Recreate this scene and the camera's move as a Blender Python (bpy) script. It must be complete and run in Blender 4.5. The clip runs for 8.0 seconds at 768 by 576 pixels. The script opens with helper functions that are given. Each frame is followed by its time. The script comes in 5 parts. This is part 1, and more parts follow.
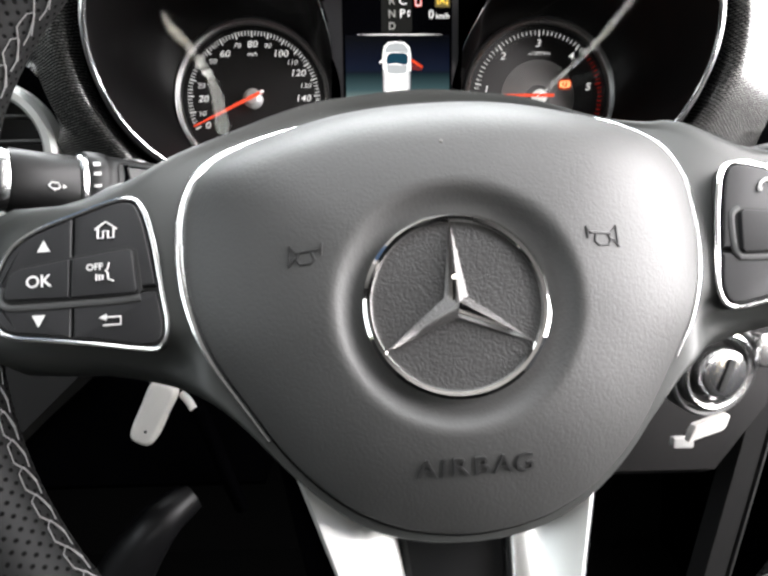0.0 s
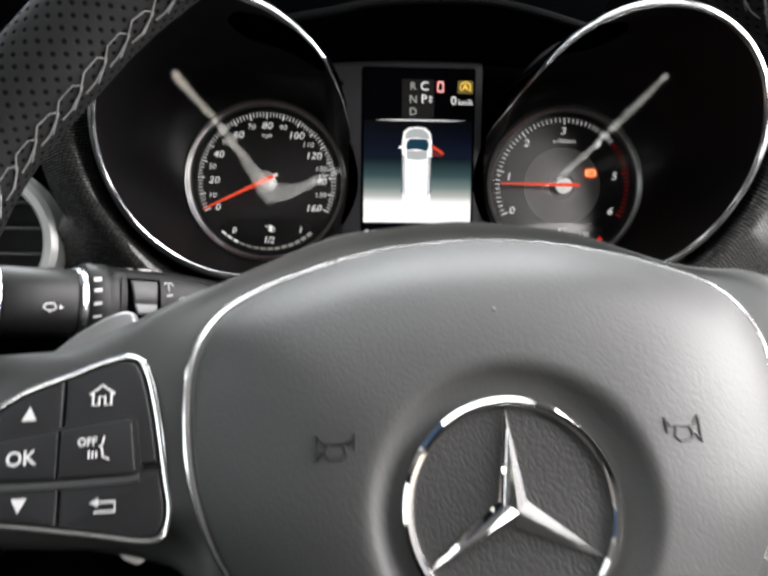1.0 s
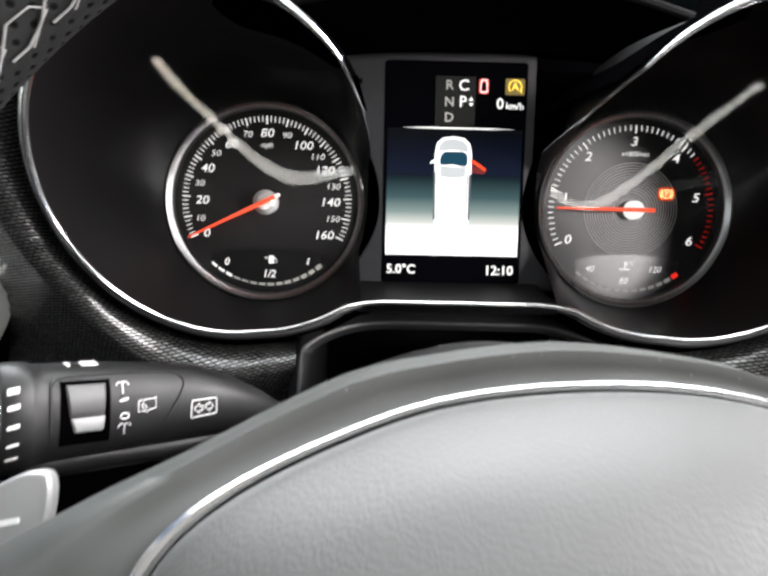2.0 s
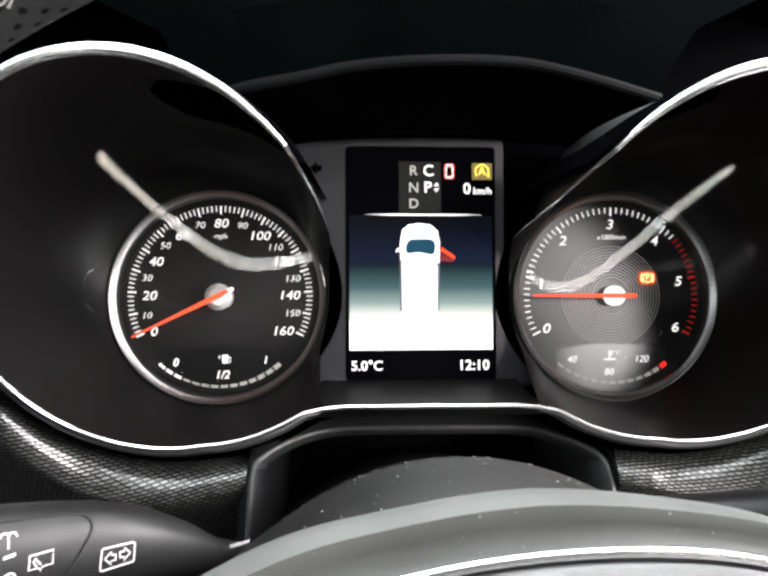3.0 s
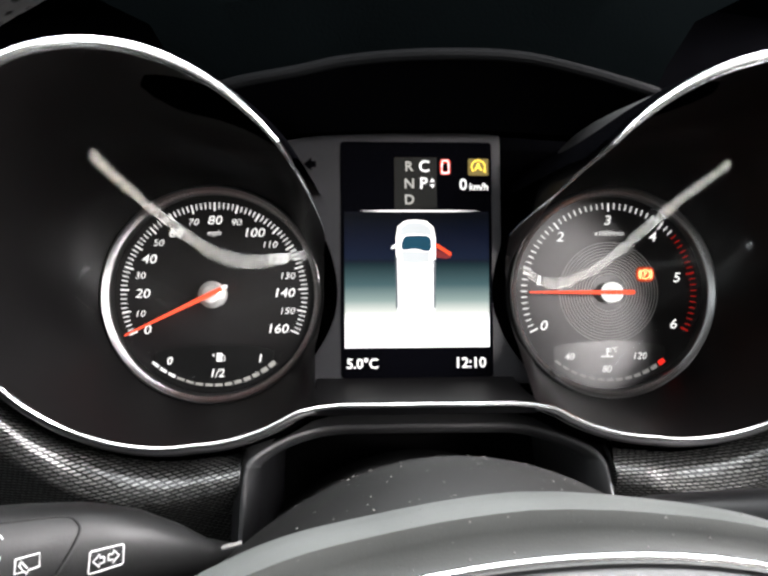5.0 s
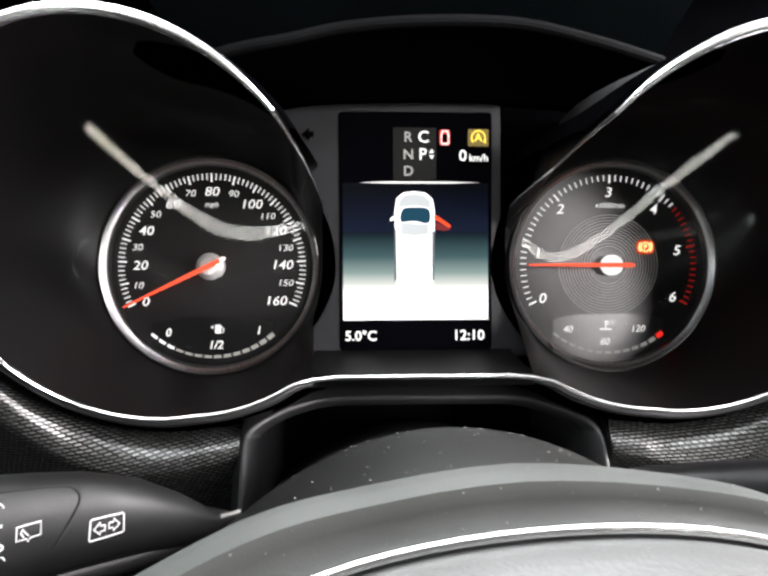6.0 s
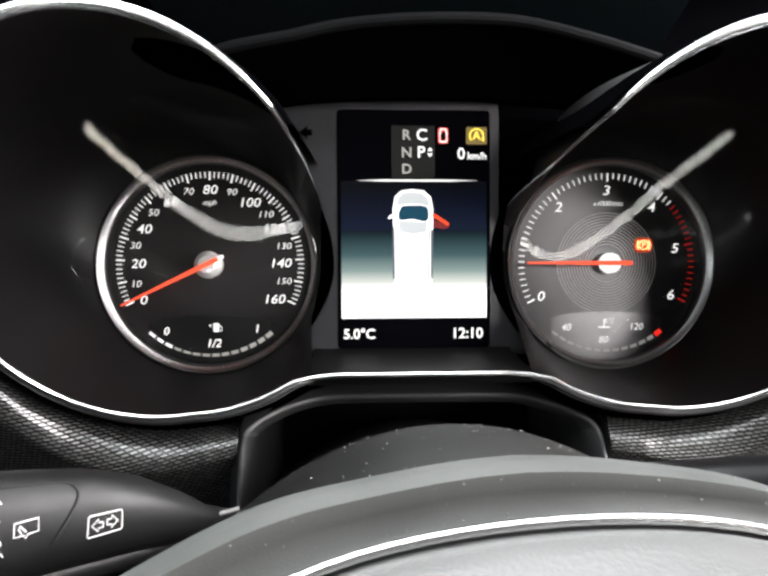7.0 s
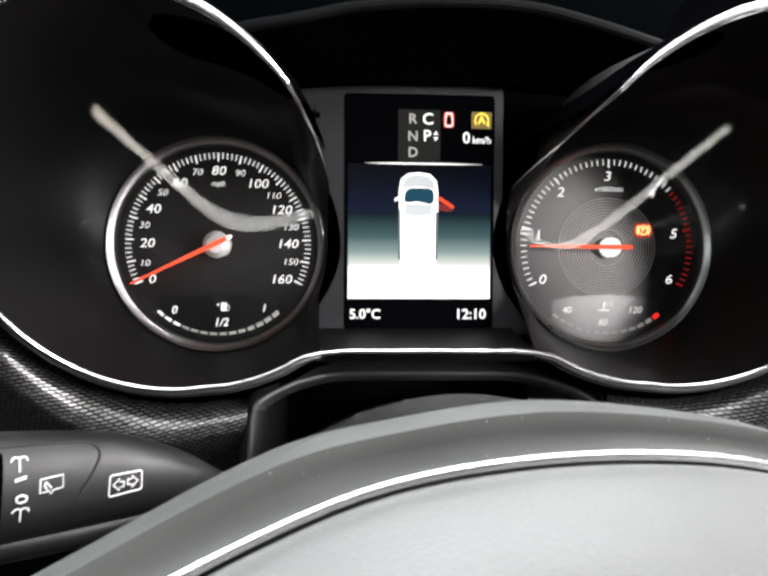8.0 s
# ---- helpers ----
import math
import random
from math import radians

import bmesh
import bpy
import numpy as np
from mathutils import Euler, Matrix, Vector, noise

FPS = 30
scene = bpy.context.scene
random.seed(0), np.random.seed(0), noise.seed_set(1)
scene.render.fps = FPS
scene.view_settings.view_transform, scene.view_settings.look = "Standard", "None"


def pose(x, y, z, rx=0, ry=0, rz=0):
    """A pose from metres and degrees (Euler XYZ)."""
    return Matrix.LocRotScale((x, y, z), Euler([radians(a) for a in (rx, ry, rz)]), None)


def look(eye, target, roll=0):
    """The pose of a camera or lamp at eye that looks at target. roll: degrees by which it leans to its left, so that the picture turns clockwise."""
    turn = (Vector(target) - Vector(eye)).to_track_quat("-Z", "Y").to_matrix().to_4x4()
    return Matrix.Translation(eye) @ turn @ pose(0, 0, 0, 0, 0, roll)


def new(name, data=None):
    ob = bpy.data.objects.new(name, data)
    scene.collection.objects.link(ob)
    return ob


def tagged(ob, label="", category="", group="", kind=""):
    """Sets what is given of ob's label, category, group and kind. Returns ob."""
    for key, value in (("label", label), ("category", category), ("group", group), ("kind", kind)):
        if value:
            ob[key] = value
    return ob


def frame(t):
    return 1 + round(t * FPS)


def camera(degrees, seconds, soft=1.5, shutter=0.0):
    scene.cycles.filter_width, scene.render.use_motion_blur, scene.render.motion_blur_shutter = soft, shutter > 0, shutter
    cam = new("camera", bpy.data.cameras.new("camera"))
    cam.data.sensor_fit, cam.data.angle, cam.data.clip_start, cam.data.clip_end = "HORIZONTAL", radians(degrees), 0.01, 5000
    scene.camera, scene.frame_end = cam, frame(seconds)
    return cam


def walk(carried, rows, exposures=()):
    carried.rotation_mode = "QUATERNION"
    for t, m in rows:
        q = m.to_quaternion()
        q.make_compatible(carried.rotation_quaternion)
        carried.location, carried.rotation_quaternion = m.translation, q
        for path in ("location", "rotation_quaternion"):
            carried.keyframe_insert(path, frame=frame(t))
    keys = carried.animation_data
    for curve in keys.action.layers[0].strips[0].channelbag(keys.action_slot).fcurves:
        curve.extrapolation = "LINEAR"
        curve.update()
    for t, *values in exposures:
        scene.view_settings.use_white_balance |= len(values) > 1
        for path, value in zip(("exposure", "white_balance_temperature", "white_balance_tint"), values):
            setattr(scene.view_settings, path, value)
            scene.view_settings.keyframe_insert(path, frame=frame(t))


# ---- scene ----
# The car stands level; the instrument panel leans back, and all things on it are given in the panel's own axes:
# x to the right, y away from the driver, z up along the dials.
PANEL = pose(0, 0, 1.15, -16)

cam = camera(66.0, 8.0, soft=2.8, shutter=0.4)
PATH = [
    (0, (-0.02685, -0.47295, -0.08333), (0.00553, 0.51743, -0.21781), -0.69),
    (0.3, (-0.02773, -0.47001, -0.07681), (0.00984, 0.52999, -0.18574), -0.35),
    (0.5, (-0.02988, -0.46504, -0.06572), (0.01151, 0.53060, -0.14927), -0.09),
    (0.7, (-0.03364, -0.45876, -0.05851), (0.01308, 0.54124, -0.13984), 0.15),
    (1, (-0.03807, -0.44248, -0.04536), (-0.00301, 0.55438, -0.11640), 0.67),
    (1.2, (-0.04317, -0.42888, -0.03712), (-0.01018, 0.57112, -0.08908), 0.92),
    (1.5, (-0.04768, -0.40400, -0.02581), (-0.02186, 0.59328, -0.09481), 1.50),
    (1.7, (-0.04630, -0.38410, -0.01924), (-0.02900, 0.61590, -0.09727), 1.20),
    (2, (-0.04634, -0.35738, -0.00809), (-0.02497, 0.63595, -0.12143), 1.21),
    (2.2, (-0.04559, -0.35086, -0.00378), (-0.01572, 0.64704, -0.06129), 0.93),
    (3.3, (-0.03347, -0.32518, -0.00095), (0.01732, 0.67306, 0.02950), -0.24),
    (3.5, (-0.03352, -0.32552, -0.00019), (0.01816, 0.67309, 0.03741), -0.17),
    (4, (-0.03197, -0.32477, -0.00047), (0.01402, 0.67417, 0.01179), -0.20),
    (4.5, (-0.03296, -0.32524, -0.00053), (0.01508, 0.67359, 0.01788), -0.20),
    (5.8, (-0.03236, -0.32481, -0.00110), (0.01726, 0.67378, -0.02005), -0.47),
    (6, (-0.03185, -0.32424, -0.00073), (0.01628, 0.67413, -0.03156), -0.23),
    (6.5, (-0.03252, -0.32491, -0.00254), (0.01776, 0.67352, -0.02727), -0.16),
    (7, (-0.03222, -0.32404, -0.00252), (0.01971, 0.67420, -0.03103), -0.29),
    (7.5, (-0.03265, -0.32479, -0.00332), (0.02299, 0.67331, -0.02998), -0.09),
    (8, (-0.03885, -0.32996, -0.01070), (0.02342, 0.66749, -0.04570), 0.28),
]
EXPOSURES = [(0, 0.22), (0.5, 0.18), (1.0, -0.15), (1.5, 0.1), (2.0, 0.5), (3.3, 0.90), (4.6, 0.86), (6.0, 0.62), (8, 0.6)]
walk(cam, [(t, PANEL @ look(eye, target, roll)) for t, eye, target, roll in PATH], EXPOSURES)

# ---- light ----
world = bpy.data.worlds.new("sky")
scene.world = world
world.use_nodes = True
wn = world.node_tree.nodes
sky = wn.new("ShaderNodeTexSky")
sky.sky_type, sky.sun_disc = "NISHITA", False
sky.sun_elevation, sky.sun_rotation = radians(20), radians(157)
wn["Background"].inputs["Strength"].default_value = 0.12
world.node_tree.links.new(sky.outputs[0], wn["Background"].inputs["Color"])

sun = new("sun", bpy.data.lights.new("sun", "SUN"))
sun.data.energy, sun.data.angle, sun.data.color = 2.4, radians(14), (1.0, 0.95, 0.96)
sun.matrix_world = look((0.3672, -0.8650, 0.3420), (0, 0, 0))


def area_lamp(name, m, width, height, watts, colour):
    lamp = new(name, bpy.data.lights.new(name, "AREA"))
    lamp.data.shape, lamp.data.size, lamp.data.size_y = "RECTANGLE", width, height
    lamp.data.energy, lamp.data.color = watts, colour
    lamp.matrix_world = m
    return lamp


# daylight through the windscreen, the open driver's door, the far side window and the low rear window; the lamp under
# the roof is an added fill
area_lamp("windscreen_daylight", look((-0.15, 0.30, 1.80), (-0.08, -0.25, 1.05)), 1.2, 0.55, 33.0, (0.96, 0.99, 1.0))
area_lamp("door_daylight", look((0.61, -0.30, 1.37), (-0.05, -0.36, 1.08)), 0.80, 0.64, 34.0, (1.0, 0.965, 0.97))
area_lamp("side_window_daylight", look((-1.24, -0.60, 1.43), (0, -0.30, 1.1)), 1.2, 0.45, 5.0, (0.96, 0.99, 1.0))
area_lamp("roof_daylight", pose(0.0, -0.34, 1.85), 0.8, 0.4, 6.0, (0.97, 0.99, 1.0))
area_lamp("rear_window_daylight", look((-0.05, -2.19, 1.275), (-0.05, 0, 1.275)), 1.3, 0.068, 2.8, (0.97, 0.99, 1.0))

# ---- materials ----


def shader(name):
    m = bpy.data.materials.new(name)
    m.use_nodes = True
    return m, m.node_tree.nodes, m.node_tree.links, m.node_tree.nodes["Principled BSDF"]


def surface(name, colour, rough, metal=0.0, vary=0.25, scale=60.0, bump=0.0, grain=900.0, coat=0.0, specular=0.5, rough_vary=0.12):
    """Paint, plastic, rubber or metal with two scales of wear: patches and grain."""
    m, n, k, b = shader(name)
    co = n.new("ShaderNodeTexCoord")
    patches = n.new("ShaderNodeTexNoise")
    patches.inputs["Scale"].default_value, patches.inputs["Detail"].default_value = scale, 5
    k.new(co.outputs["Object"], patches.inputs["Vector"])
    mix = n.new("ShaderNodeMix")
    mix.data_type = "RGBA"
    mix.inputs["A"].default_value = (*[c * (1 - vary) for c in colour], 1)
    mix.inputs["B"].default_value = (*[min(1, c * (1 + vary)) for c in colour], 1)
    k.new(patches.outputs["Fac"], mix.inputs["Factor"])
    k.new(mix.outputs["Result"], b.inputs["Base Color"])
    r = n.new("ShaderNodeMapRange")
    r.inputs["To Min"].default_value, r.inputs["To Max"].default_value = max(0.02, rough - rough_vary), min(1, rough + rough_vary)
    k.new(patches.outputs["Fac"], r.inputs["Value"])
    k.new(r.outputs["Result"], b.inputs["Roughness"])
    b.inputs["Metallic"].default_value = metal
    b.inputs["Coat Weight"].default_value = coat
    b.inputs["Coat Roughness"].default_value = 0.05
    b.inputs["Specular IOR Level"].default_value = specular
    if bump:
        fine = n.new("ShaderNodeTexNoise")
        fine.inputs["Scale"].default_value, fine.inputs["Detail"].default_value = grain, 3
        k.new(co.outputs["Object"], fine.inputs["Vector"])
        bp = n.new("ShaderNodeBump")
        bp.inputs["Strength"].default_value, bp.inputs["Distance"].default_value = bump, 0.0004
        k.new(fine.outputs["Fac"], bp.inputs["Height"])
        k.new(bp.outputs["Normal"], b.inputs["Normal"])
    return m


def grained(name, colour, rough, cell=1100.0, depth=0.0005, strength=0.6, specular=0.5):
    """Moulded soft plastic with a pebbled leather grain."""
    m, n, k, b = shader(name)
    b.inputs["Specular IOR Level"].default_value = specular
    co = n.new("ShaderNodeTexCoord")
    warp = n.new("ShaderNodeTexNoise")
    warp.inputs["Scale"].default_value = 140
    add = n.new("ShaderNodeVectorMath")
    add.operation = "MULTIPLY_ADD"
    add.inputs[1].default_value = (0.004, 0.004, 0.004)
    k.new(co.outputs["Object"], warp.inputs["Vector"])
    k.new(warp.outputs["Color"], add.inputs[0])
    k.new(co.outputs["Object"], add.inputs[2])
    v = n.new("ShaderNodeTexVoronoi")
    v.feature = "SMOOTH_F1"
    v.inputs["Scale"].default_value = cell
    v.inputs["Smoothness"].default_value = 0.6
    k.new(add.outputs["Vector"], v.inputs["Vector"])
    bp = n.new("ShaderNodeBump")
    bp.invert = True
    bp.inputs["Strength"].default_value, bp.inputs["Distance"].default_value = strength, depth
    k.new(v.outputs["Distance"], bp.inputs["Height"])
    k.new(bp.outputs["Normal"], b.inputs["Normal"])
    patches = n.new("ShaderNodeTexNoise")
    patches.inputs["Scale"].default_value, patches.inputs["Detail"].default_value = 30, 4
    k.new(co.outputs["Object"], patches.inputs["Vector"])
    ramp = n.new("ShaderNodeMix")
    ramp.data_type = "RGBA"
    ramp.inputs["A"].default_value = (*[c * 0.8 for c in colour], 1)
    ramp.inputs["B"].default_value = (*[c * 1.2 for c in colour], 1)
    k.new(patches.outputs["Fac"], ramp.inputs["Factor"])
    k.new(ramp.outputs["Result"], b.inputs["Base Color"])
    r = n.new("ShaderNodeMapRange")
    r.inputs["To Min"].default_value, r.inputs["To Max"].default_value = rough - 0.08, rough + 0.1
    k.new(patches.outputs["Fac"], r.inputs["Value"])
    k.new(r.outputs["Result"], b.inputs["Roughness"])
    return m


def perforated(name, colour, rough):
    """Smooth leather with rows of punched holes; its UV map is in metres."""
    m, n, k, b = shader(name)
    uv = n.new("ShaderNodeUVMap")
    sep = n.new("ShaderNodeSeparateXYZ")
    k.new(uv.outputs["UV"], sep.inputs[0])

    def math_node(op, a, c=None):
        q = n.new("ShaderNodeMath")
        q.operation = op
        for i, x in enumerate((a, c)):
            if x is None:
                continue
            if isinstance(x, (int, float)):
                q.inputs[i].default_value = x
            else:
                k.new(x, q.inputs[i])
        return q.outputs[0]

    def holes(du, dv):
        u = math_node("SUBTRACT", math_node("FRACT", math_node("ADD", math_node("MULTIPLY", sep.outputs["X"], 1 / 0.0053), du)), 0.5)
        v = math_node("SUBTRACT", math_node("FRACT", math_node("ADD", math_node("MULTIPLY", sep.outputs["Y"], 1 / 0.0053), dv)), 0.5)
        return math_node("SQRT", math_node("ADD", math_node("MULTIPLY", u, u), math_node("MULTIPLY", v, v)))

    d = math_node("MINIMUM", holes(0, 0), holes(0.5, 0.5))
    edge = n.new("ShaderNodeMapRange")
    edge.inputs["From Min"].default_value, edge.inputs["From Max"].default_value = 0.10, 0.19
    k.new(d, edge.inputs["Value"])
    mix = n.new("ShaderNodeMix")
    mix.data_type = "RGBA"
    mix.inputs["A"].default_value = (0.0038, 0.0038, 0.0038, 1)
    mix.inputs["B"].default_value = (*colour, 1)
    k.new(edge.outputs["Result"], mix.inputs["Factor"])
    k.new(mix.outputs["Result"], b.inputs["Base Color"])
    co = n.new("ShaderNodeTexCoord")
    fine = n.new("ShaderNodeTexVoronoi")
    fine.inputs["Scale"].default_value = 1500
    k.new(co.outputs["Object"], fine.inputs["Vector"])
    height = math_node("ADD", edge.outputs["Result"], math_node("MULTIPLY", fine.outputs["Distance"], 0.12))
    bp = n.new("ShaderNodeBump")
    bp.inputs["Strength"].default_value, bp.inputs["Distance"].default_value = 0.4, 0.0004
    k.new(height, bp.inputs["Height"])
    k.new(bp.outputs["Normal"], b.inputs["Normal"])
    b.inputs["Roughness"].default_value = rough
    k.new(math_node("MULTIPLY", edge.outputs["Result"], 0.24), b.inputs["Specular IOR Level"])
    return m


def woven(name):
    """Carbon-look inlay: short grey tows in a staggered weave under lacquer; its UV map is in metres."""
    m, n, k, b = shader(name)
    co = n.new("ShaderNodeUVMap")
    lay = n.new("ShaderNodeMapping")
    lay.inputs["Rotation"].default_value = (0, 0, radians(-10))
    k.new(co.outputs["UV"], lay.inputs["Vector"])
    # each row of tows steps sideways, which gives the diagonal of a twill
    apart, step, back = n.new("ShaderNodeSeparateXYZ"), n.new("ShaderNodeMath"), n.new("ShaderNodeCombineXYZ")
    k.new(lay.outputs["Vector"], apart.inputs[0])
    step.operation = "MULTIPLY_ADD"
    step.inputs[1].default_value = 1.15
    k.new(apart.outputs["Y"], step.inputs[0])
    k.new(apart.outputs["X"], step.inputs[2])
    k.new(step.outputs[0], back.inputs["X"])
    k.new(apart.outputs["Y"], back.inputs["Y"])
    br = n.new("ShaderNodeTexBrick")
    br.inputs["Color1"].default_value = (0.15, 0.15, 0.145, 1)
    br.inputs["Color2"].default_value = (0.065, 0.065, 0.063, 1)
    br.inputs["Mortar"].default_value = (0.0025, 0.0025, 0.0025, 1)
    br.inputs["Scale"].default_value = 1.0
    br.inputs["Mortar Size"].default_value = 0.00062
    br.inputs["Mortar Smooth"].default_value = 0.7
    br.inputs["Brick Width"].default_value, br.inputs["Row Height"].default_value = 0.0031, 0.00155
    br.offset = 0.0
    k.new(back.outputs[0], br.inputs["Vector"])
    k.new(br.outputs["Color"], b.inputs["Base Color"])
    gloss = n.new("ShaderNodeMapRange")
    gloss.inputs["To Min"].default_value, gloss.inputs["To Max"].default_value = 0.28, 0.8
    k.new(br.outputs["Fac"], gloss.inputs["Value"])
    k.new(gloss.outputs["Result"], b.inputs["Roughness"])
    spec = n.new("ShaderNodeMapRange")
    spec.inputs["To Min"].default_value, spec.inputs["To Max"].default_value = 0.5, 0.05
    k.new(br.outputs["Fac"], spec.inputs["Value"])
    k.new(spec.outputs["Result"], b.inputs["Specular IOR Level"])
    b.inputs["Coat Weight"].default_value = 0.6
    b.inputs["Coat Roughness"].default_value = 0.17
    shine = n.new("ShaderNodeMapRange")
    shine.inputs["To Min"].default_value, shine.inputs["To Max"].default_value = 0.85, 0.0
    k.new(br.outputs["Fac"], shine.inputs["Value"])
    k.new(shine.outputs["Result"], b.inputs["Metallic"])
    bp = n.new("ShaderNodeBump")
    bp.inputs["Strength"].default_value, bp.inputs["Distance"].default_value = 0.5, 0.0002
    bp.invert = True
    k.new(br.outputs["Fac"], bp.inputs["Height"])
    k.new(bp.outputs["Normal"], b.inputs["Normal"])
    return m


def lit(name, colour, strength):
    """A lamp, lit numeral or part of a display."""
    m, n, k, b = shader(name)
    b.inputs["Base Color"].default_value = (*[c * 0.3 for c in colour], 1)
    b.inputs["Emission Color"].default_value = (*colour, 1)
    b.inputs["Emission Strength"].default_value = strength
    b.inputs["Specular IOR Level"].default_value = 0.06
    b.inputs["Roughness"].default_value = 0.5
    return m


def glass(name, straight=0.027, rough=0.0, tint=0.97):
    """A thin clear pane: its gloss rises from straight to grazing view, alike from both sides."""
    m = bpy.data.materials.new(name)
    m.use_nodes = True
    n, k = m.node_tree.nodes, m.node_tree.links
    n.remove(n["Principled BSDF"])
    clear, gloss, mix, facing_view = n.new("ShaderNodeBsdfTransparent"), n.new("ShaderNodeBsdfGlossy"), n.new("ShaderNodeMixShader"), n.new("ShaderNodeLayerWeight")
    clear.inputs["Color"].default_value = (tint, tint, tint, 1)
    gloss.inputs["Roughness"].default_value = rough
    facing_view.inputs["Blend"].default_value = 0.5
    steep, share = n.new("ShaderNodeMath"), n.new("ShaderNodeMath")
    steep.operation, share.operation = "POWER", "MULTIPLY_ADD"
    steep.inputs[1].default_value = 5.0
    share.inputs[1].default_value, share.inputs[2].default_value = 1.0 - straight, straight
    k.new(facing_view.outputs["Facing"], steep.inputs[0])
    k.new(steep.outputs[0], share.inputs[0])
    k.new(share.outputs[0], mix.inputs[0])
    k.new(clear.outputs[0], mix.inputs[1])
    k.new(gloss.outputs[0], mix.inputs[2])
    k.new(mix.outputs[0], n["Material Output"].inputs["Surface"])
    return m


def display_glow(name):
    """The picture of the display: night blue above a dim horizon, fading to white below."""
    m, n, k, b = shader(name)
    co = n.new("ShaderNodeTexCoord")
    sep = n.new("ShaderNodeSeparateXYZ")
    k.new(co.outputs["Object"], sep.inputs[0])
    rng = n.new("ShaderNodeMapRange")
    rng.inputs["From Min"].default_value, rng.inputs["From Max"].default_value = -0.028, 0.0475
    k.new(sep.outputs["Z"], rng.inputs["Value"])
    ramp = n.new("ShaderNodeValToRGB")
    stops = [(0.0, (1, 1, 1)), (0.19, (1, 1, 1)), (0.256, (0.45, 0.46, 0.43)), (0.34, (0.16, 0.21, 0.20)), (0.454, (0.034, 0.066, 0.072)), (0.595, (0.005, 0.014, 0.017)), (0.625, (0.003, 0.005, 0.010)), (0.64, (0.003, 0.006, 0.016)), (0.78, (0.0018, 0.003, 0.009)), (0.95, (0.0006, 0.001, 0.002)), (1.0, (0.003, 0.003, 0.006))]
    el = ramp.color_ramp.elements
    el[0].position, el[0].color = stops[0][0], (*stops[0][1], 1)
    el[1].position, el[1].color = stops[-1][0], (*stops[-1][1], 1)
    for p, c in stops[1:-1]:
        e = el.new(p)
        e.color = (*c, 1)
    k.new(rng.outputs["Result"], ramp.inputs["Fac"])
    k.new(ramp.outputs["Color"], b.inputs["Emission Color"])
    b.inputs["Emission Strength"].default_value = 1.25
    b.inputs["Specular IOR Level"].default_value = 0.0
    b.inputs["Base Color"].default_value = (0.003, 0.003, 0.003, 1)
    b.inputs["Roughness"].default_value = 0.3
    return m


PAD = grained("pad_plastic", (0.052, 0.052, 0.051), 0.5, cell=950, depth=0.00026, strength=0.27, specular=0.42)
SATIN = surface("satin_grey_plastic", (0.05, 0.051, 0.051), 0.42, vary=0.12, bump=0.08, grain=2500)
SPOKE = surface("spoke_plastic", (0.036, 0.038, 0.036), 0.46, vary=0.14, bump=0.10, grain=2500, specular=0.5)
BUTTON = surface("button_rubber", (0.013, 0.013, 0.014), 0.5, vary=0.15, bump=0.1, grain=3000, specular=0.35)
GAP = surface("joint_black", (0.004, 0.004, 0.004), 0.7, vary=0.1)
CHROME = surface("chrome", (0.84, 0.84, 0.84), 0.19, metal=1.0, vary=0.04, rough_vary=0.02)
POLISH = surface("polished_chrome", (0.80, 0.79, 0.78), 0.05, metal=1.0, vary=0.05, rough_vary=0.02)
SATIN_CHROME = surface("satin_chrome", (0.78, 0.78, 0.78), 0.26, metal=1.0, vary=0.05, rough_vary=0.05)
SKIRT = surface("trim_grey", (0.34, 0.34, 0.345), 0.30, metal=1.0, vary=0.05, rough_vary=0.05)
TRIM = surface("brushed_trim", (0.84, 0.84, 0.84), 0.24, metal=1.0, vary=0.03, rough_vary=0.05)
SILVER = surface("silver_paint", (0.70, 0.71, 0.69), 0.36, metal=0.75, vary=0.06, bump=0.05, grain=4000)
LEATHER = perforated("perforated_leather", (0.0072, 0.0073, 0.0073), 0.60)
THREAD = surface("thread", (0.19, 0.19, 0.187), 0.8, vary=0.2, scale=900)
CARBON = woven("carbon_inlay")
BLACK = surface("black_plastic", (0.006, 0.006, 0.0065), 0.4, vary=0.2, bump=0.12, grain=1800, specular=0.3)
# near-zero black offsets the close lamps and stands in for shade
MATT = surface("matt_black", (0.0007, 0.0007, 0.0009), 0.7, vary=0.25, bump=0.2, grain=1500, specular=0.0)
# darker than black plastic: the shade inside the tubes is in the colour
TUBE = surface("gauge_tube_shaded_black", (0.0024, 0.0021, 0.0023), 0.48, vary=0.15, bump=0.03, grain=2500, specular=0.19, rough_vary=0.0)
PANELGREY = surface("panel_grey", (0.020, 0.0197, 0.0215), 0.5, vary=0.15, bump=0.1, grain=2500, specular=0.18)
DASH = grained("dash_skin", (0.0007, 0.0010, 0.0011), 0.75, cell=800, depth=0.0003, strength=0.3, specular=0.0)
DIALFACE = surface("dial_face", (0.0115, 0.0105, 0.0108), 0.36, vary=0.2, scale=120, specular=0.40, rough_vary=0.03)
DIALDARK = surface("dial_lower_face", (0.004, 0.004, 0.004), 0.30, vary=0.2, specular=0.8, rough_vary=0.03)
WHITE = lit("lit_white", (1.0, 0.99, 0.97), 0.75)
DIM = lit("lit_grey", (0.55, 0.54, 0.50), 0.42)
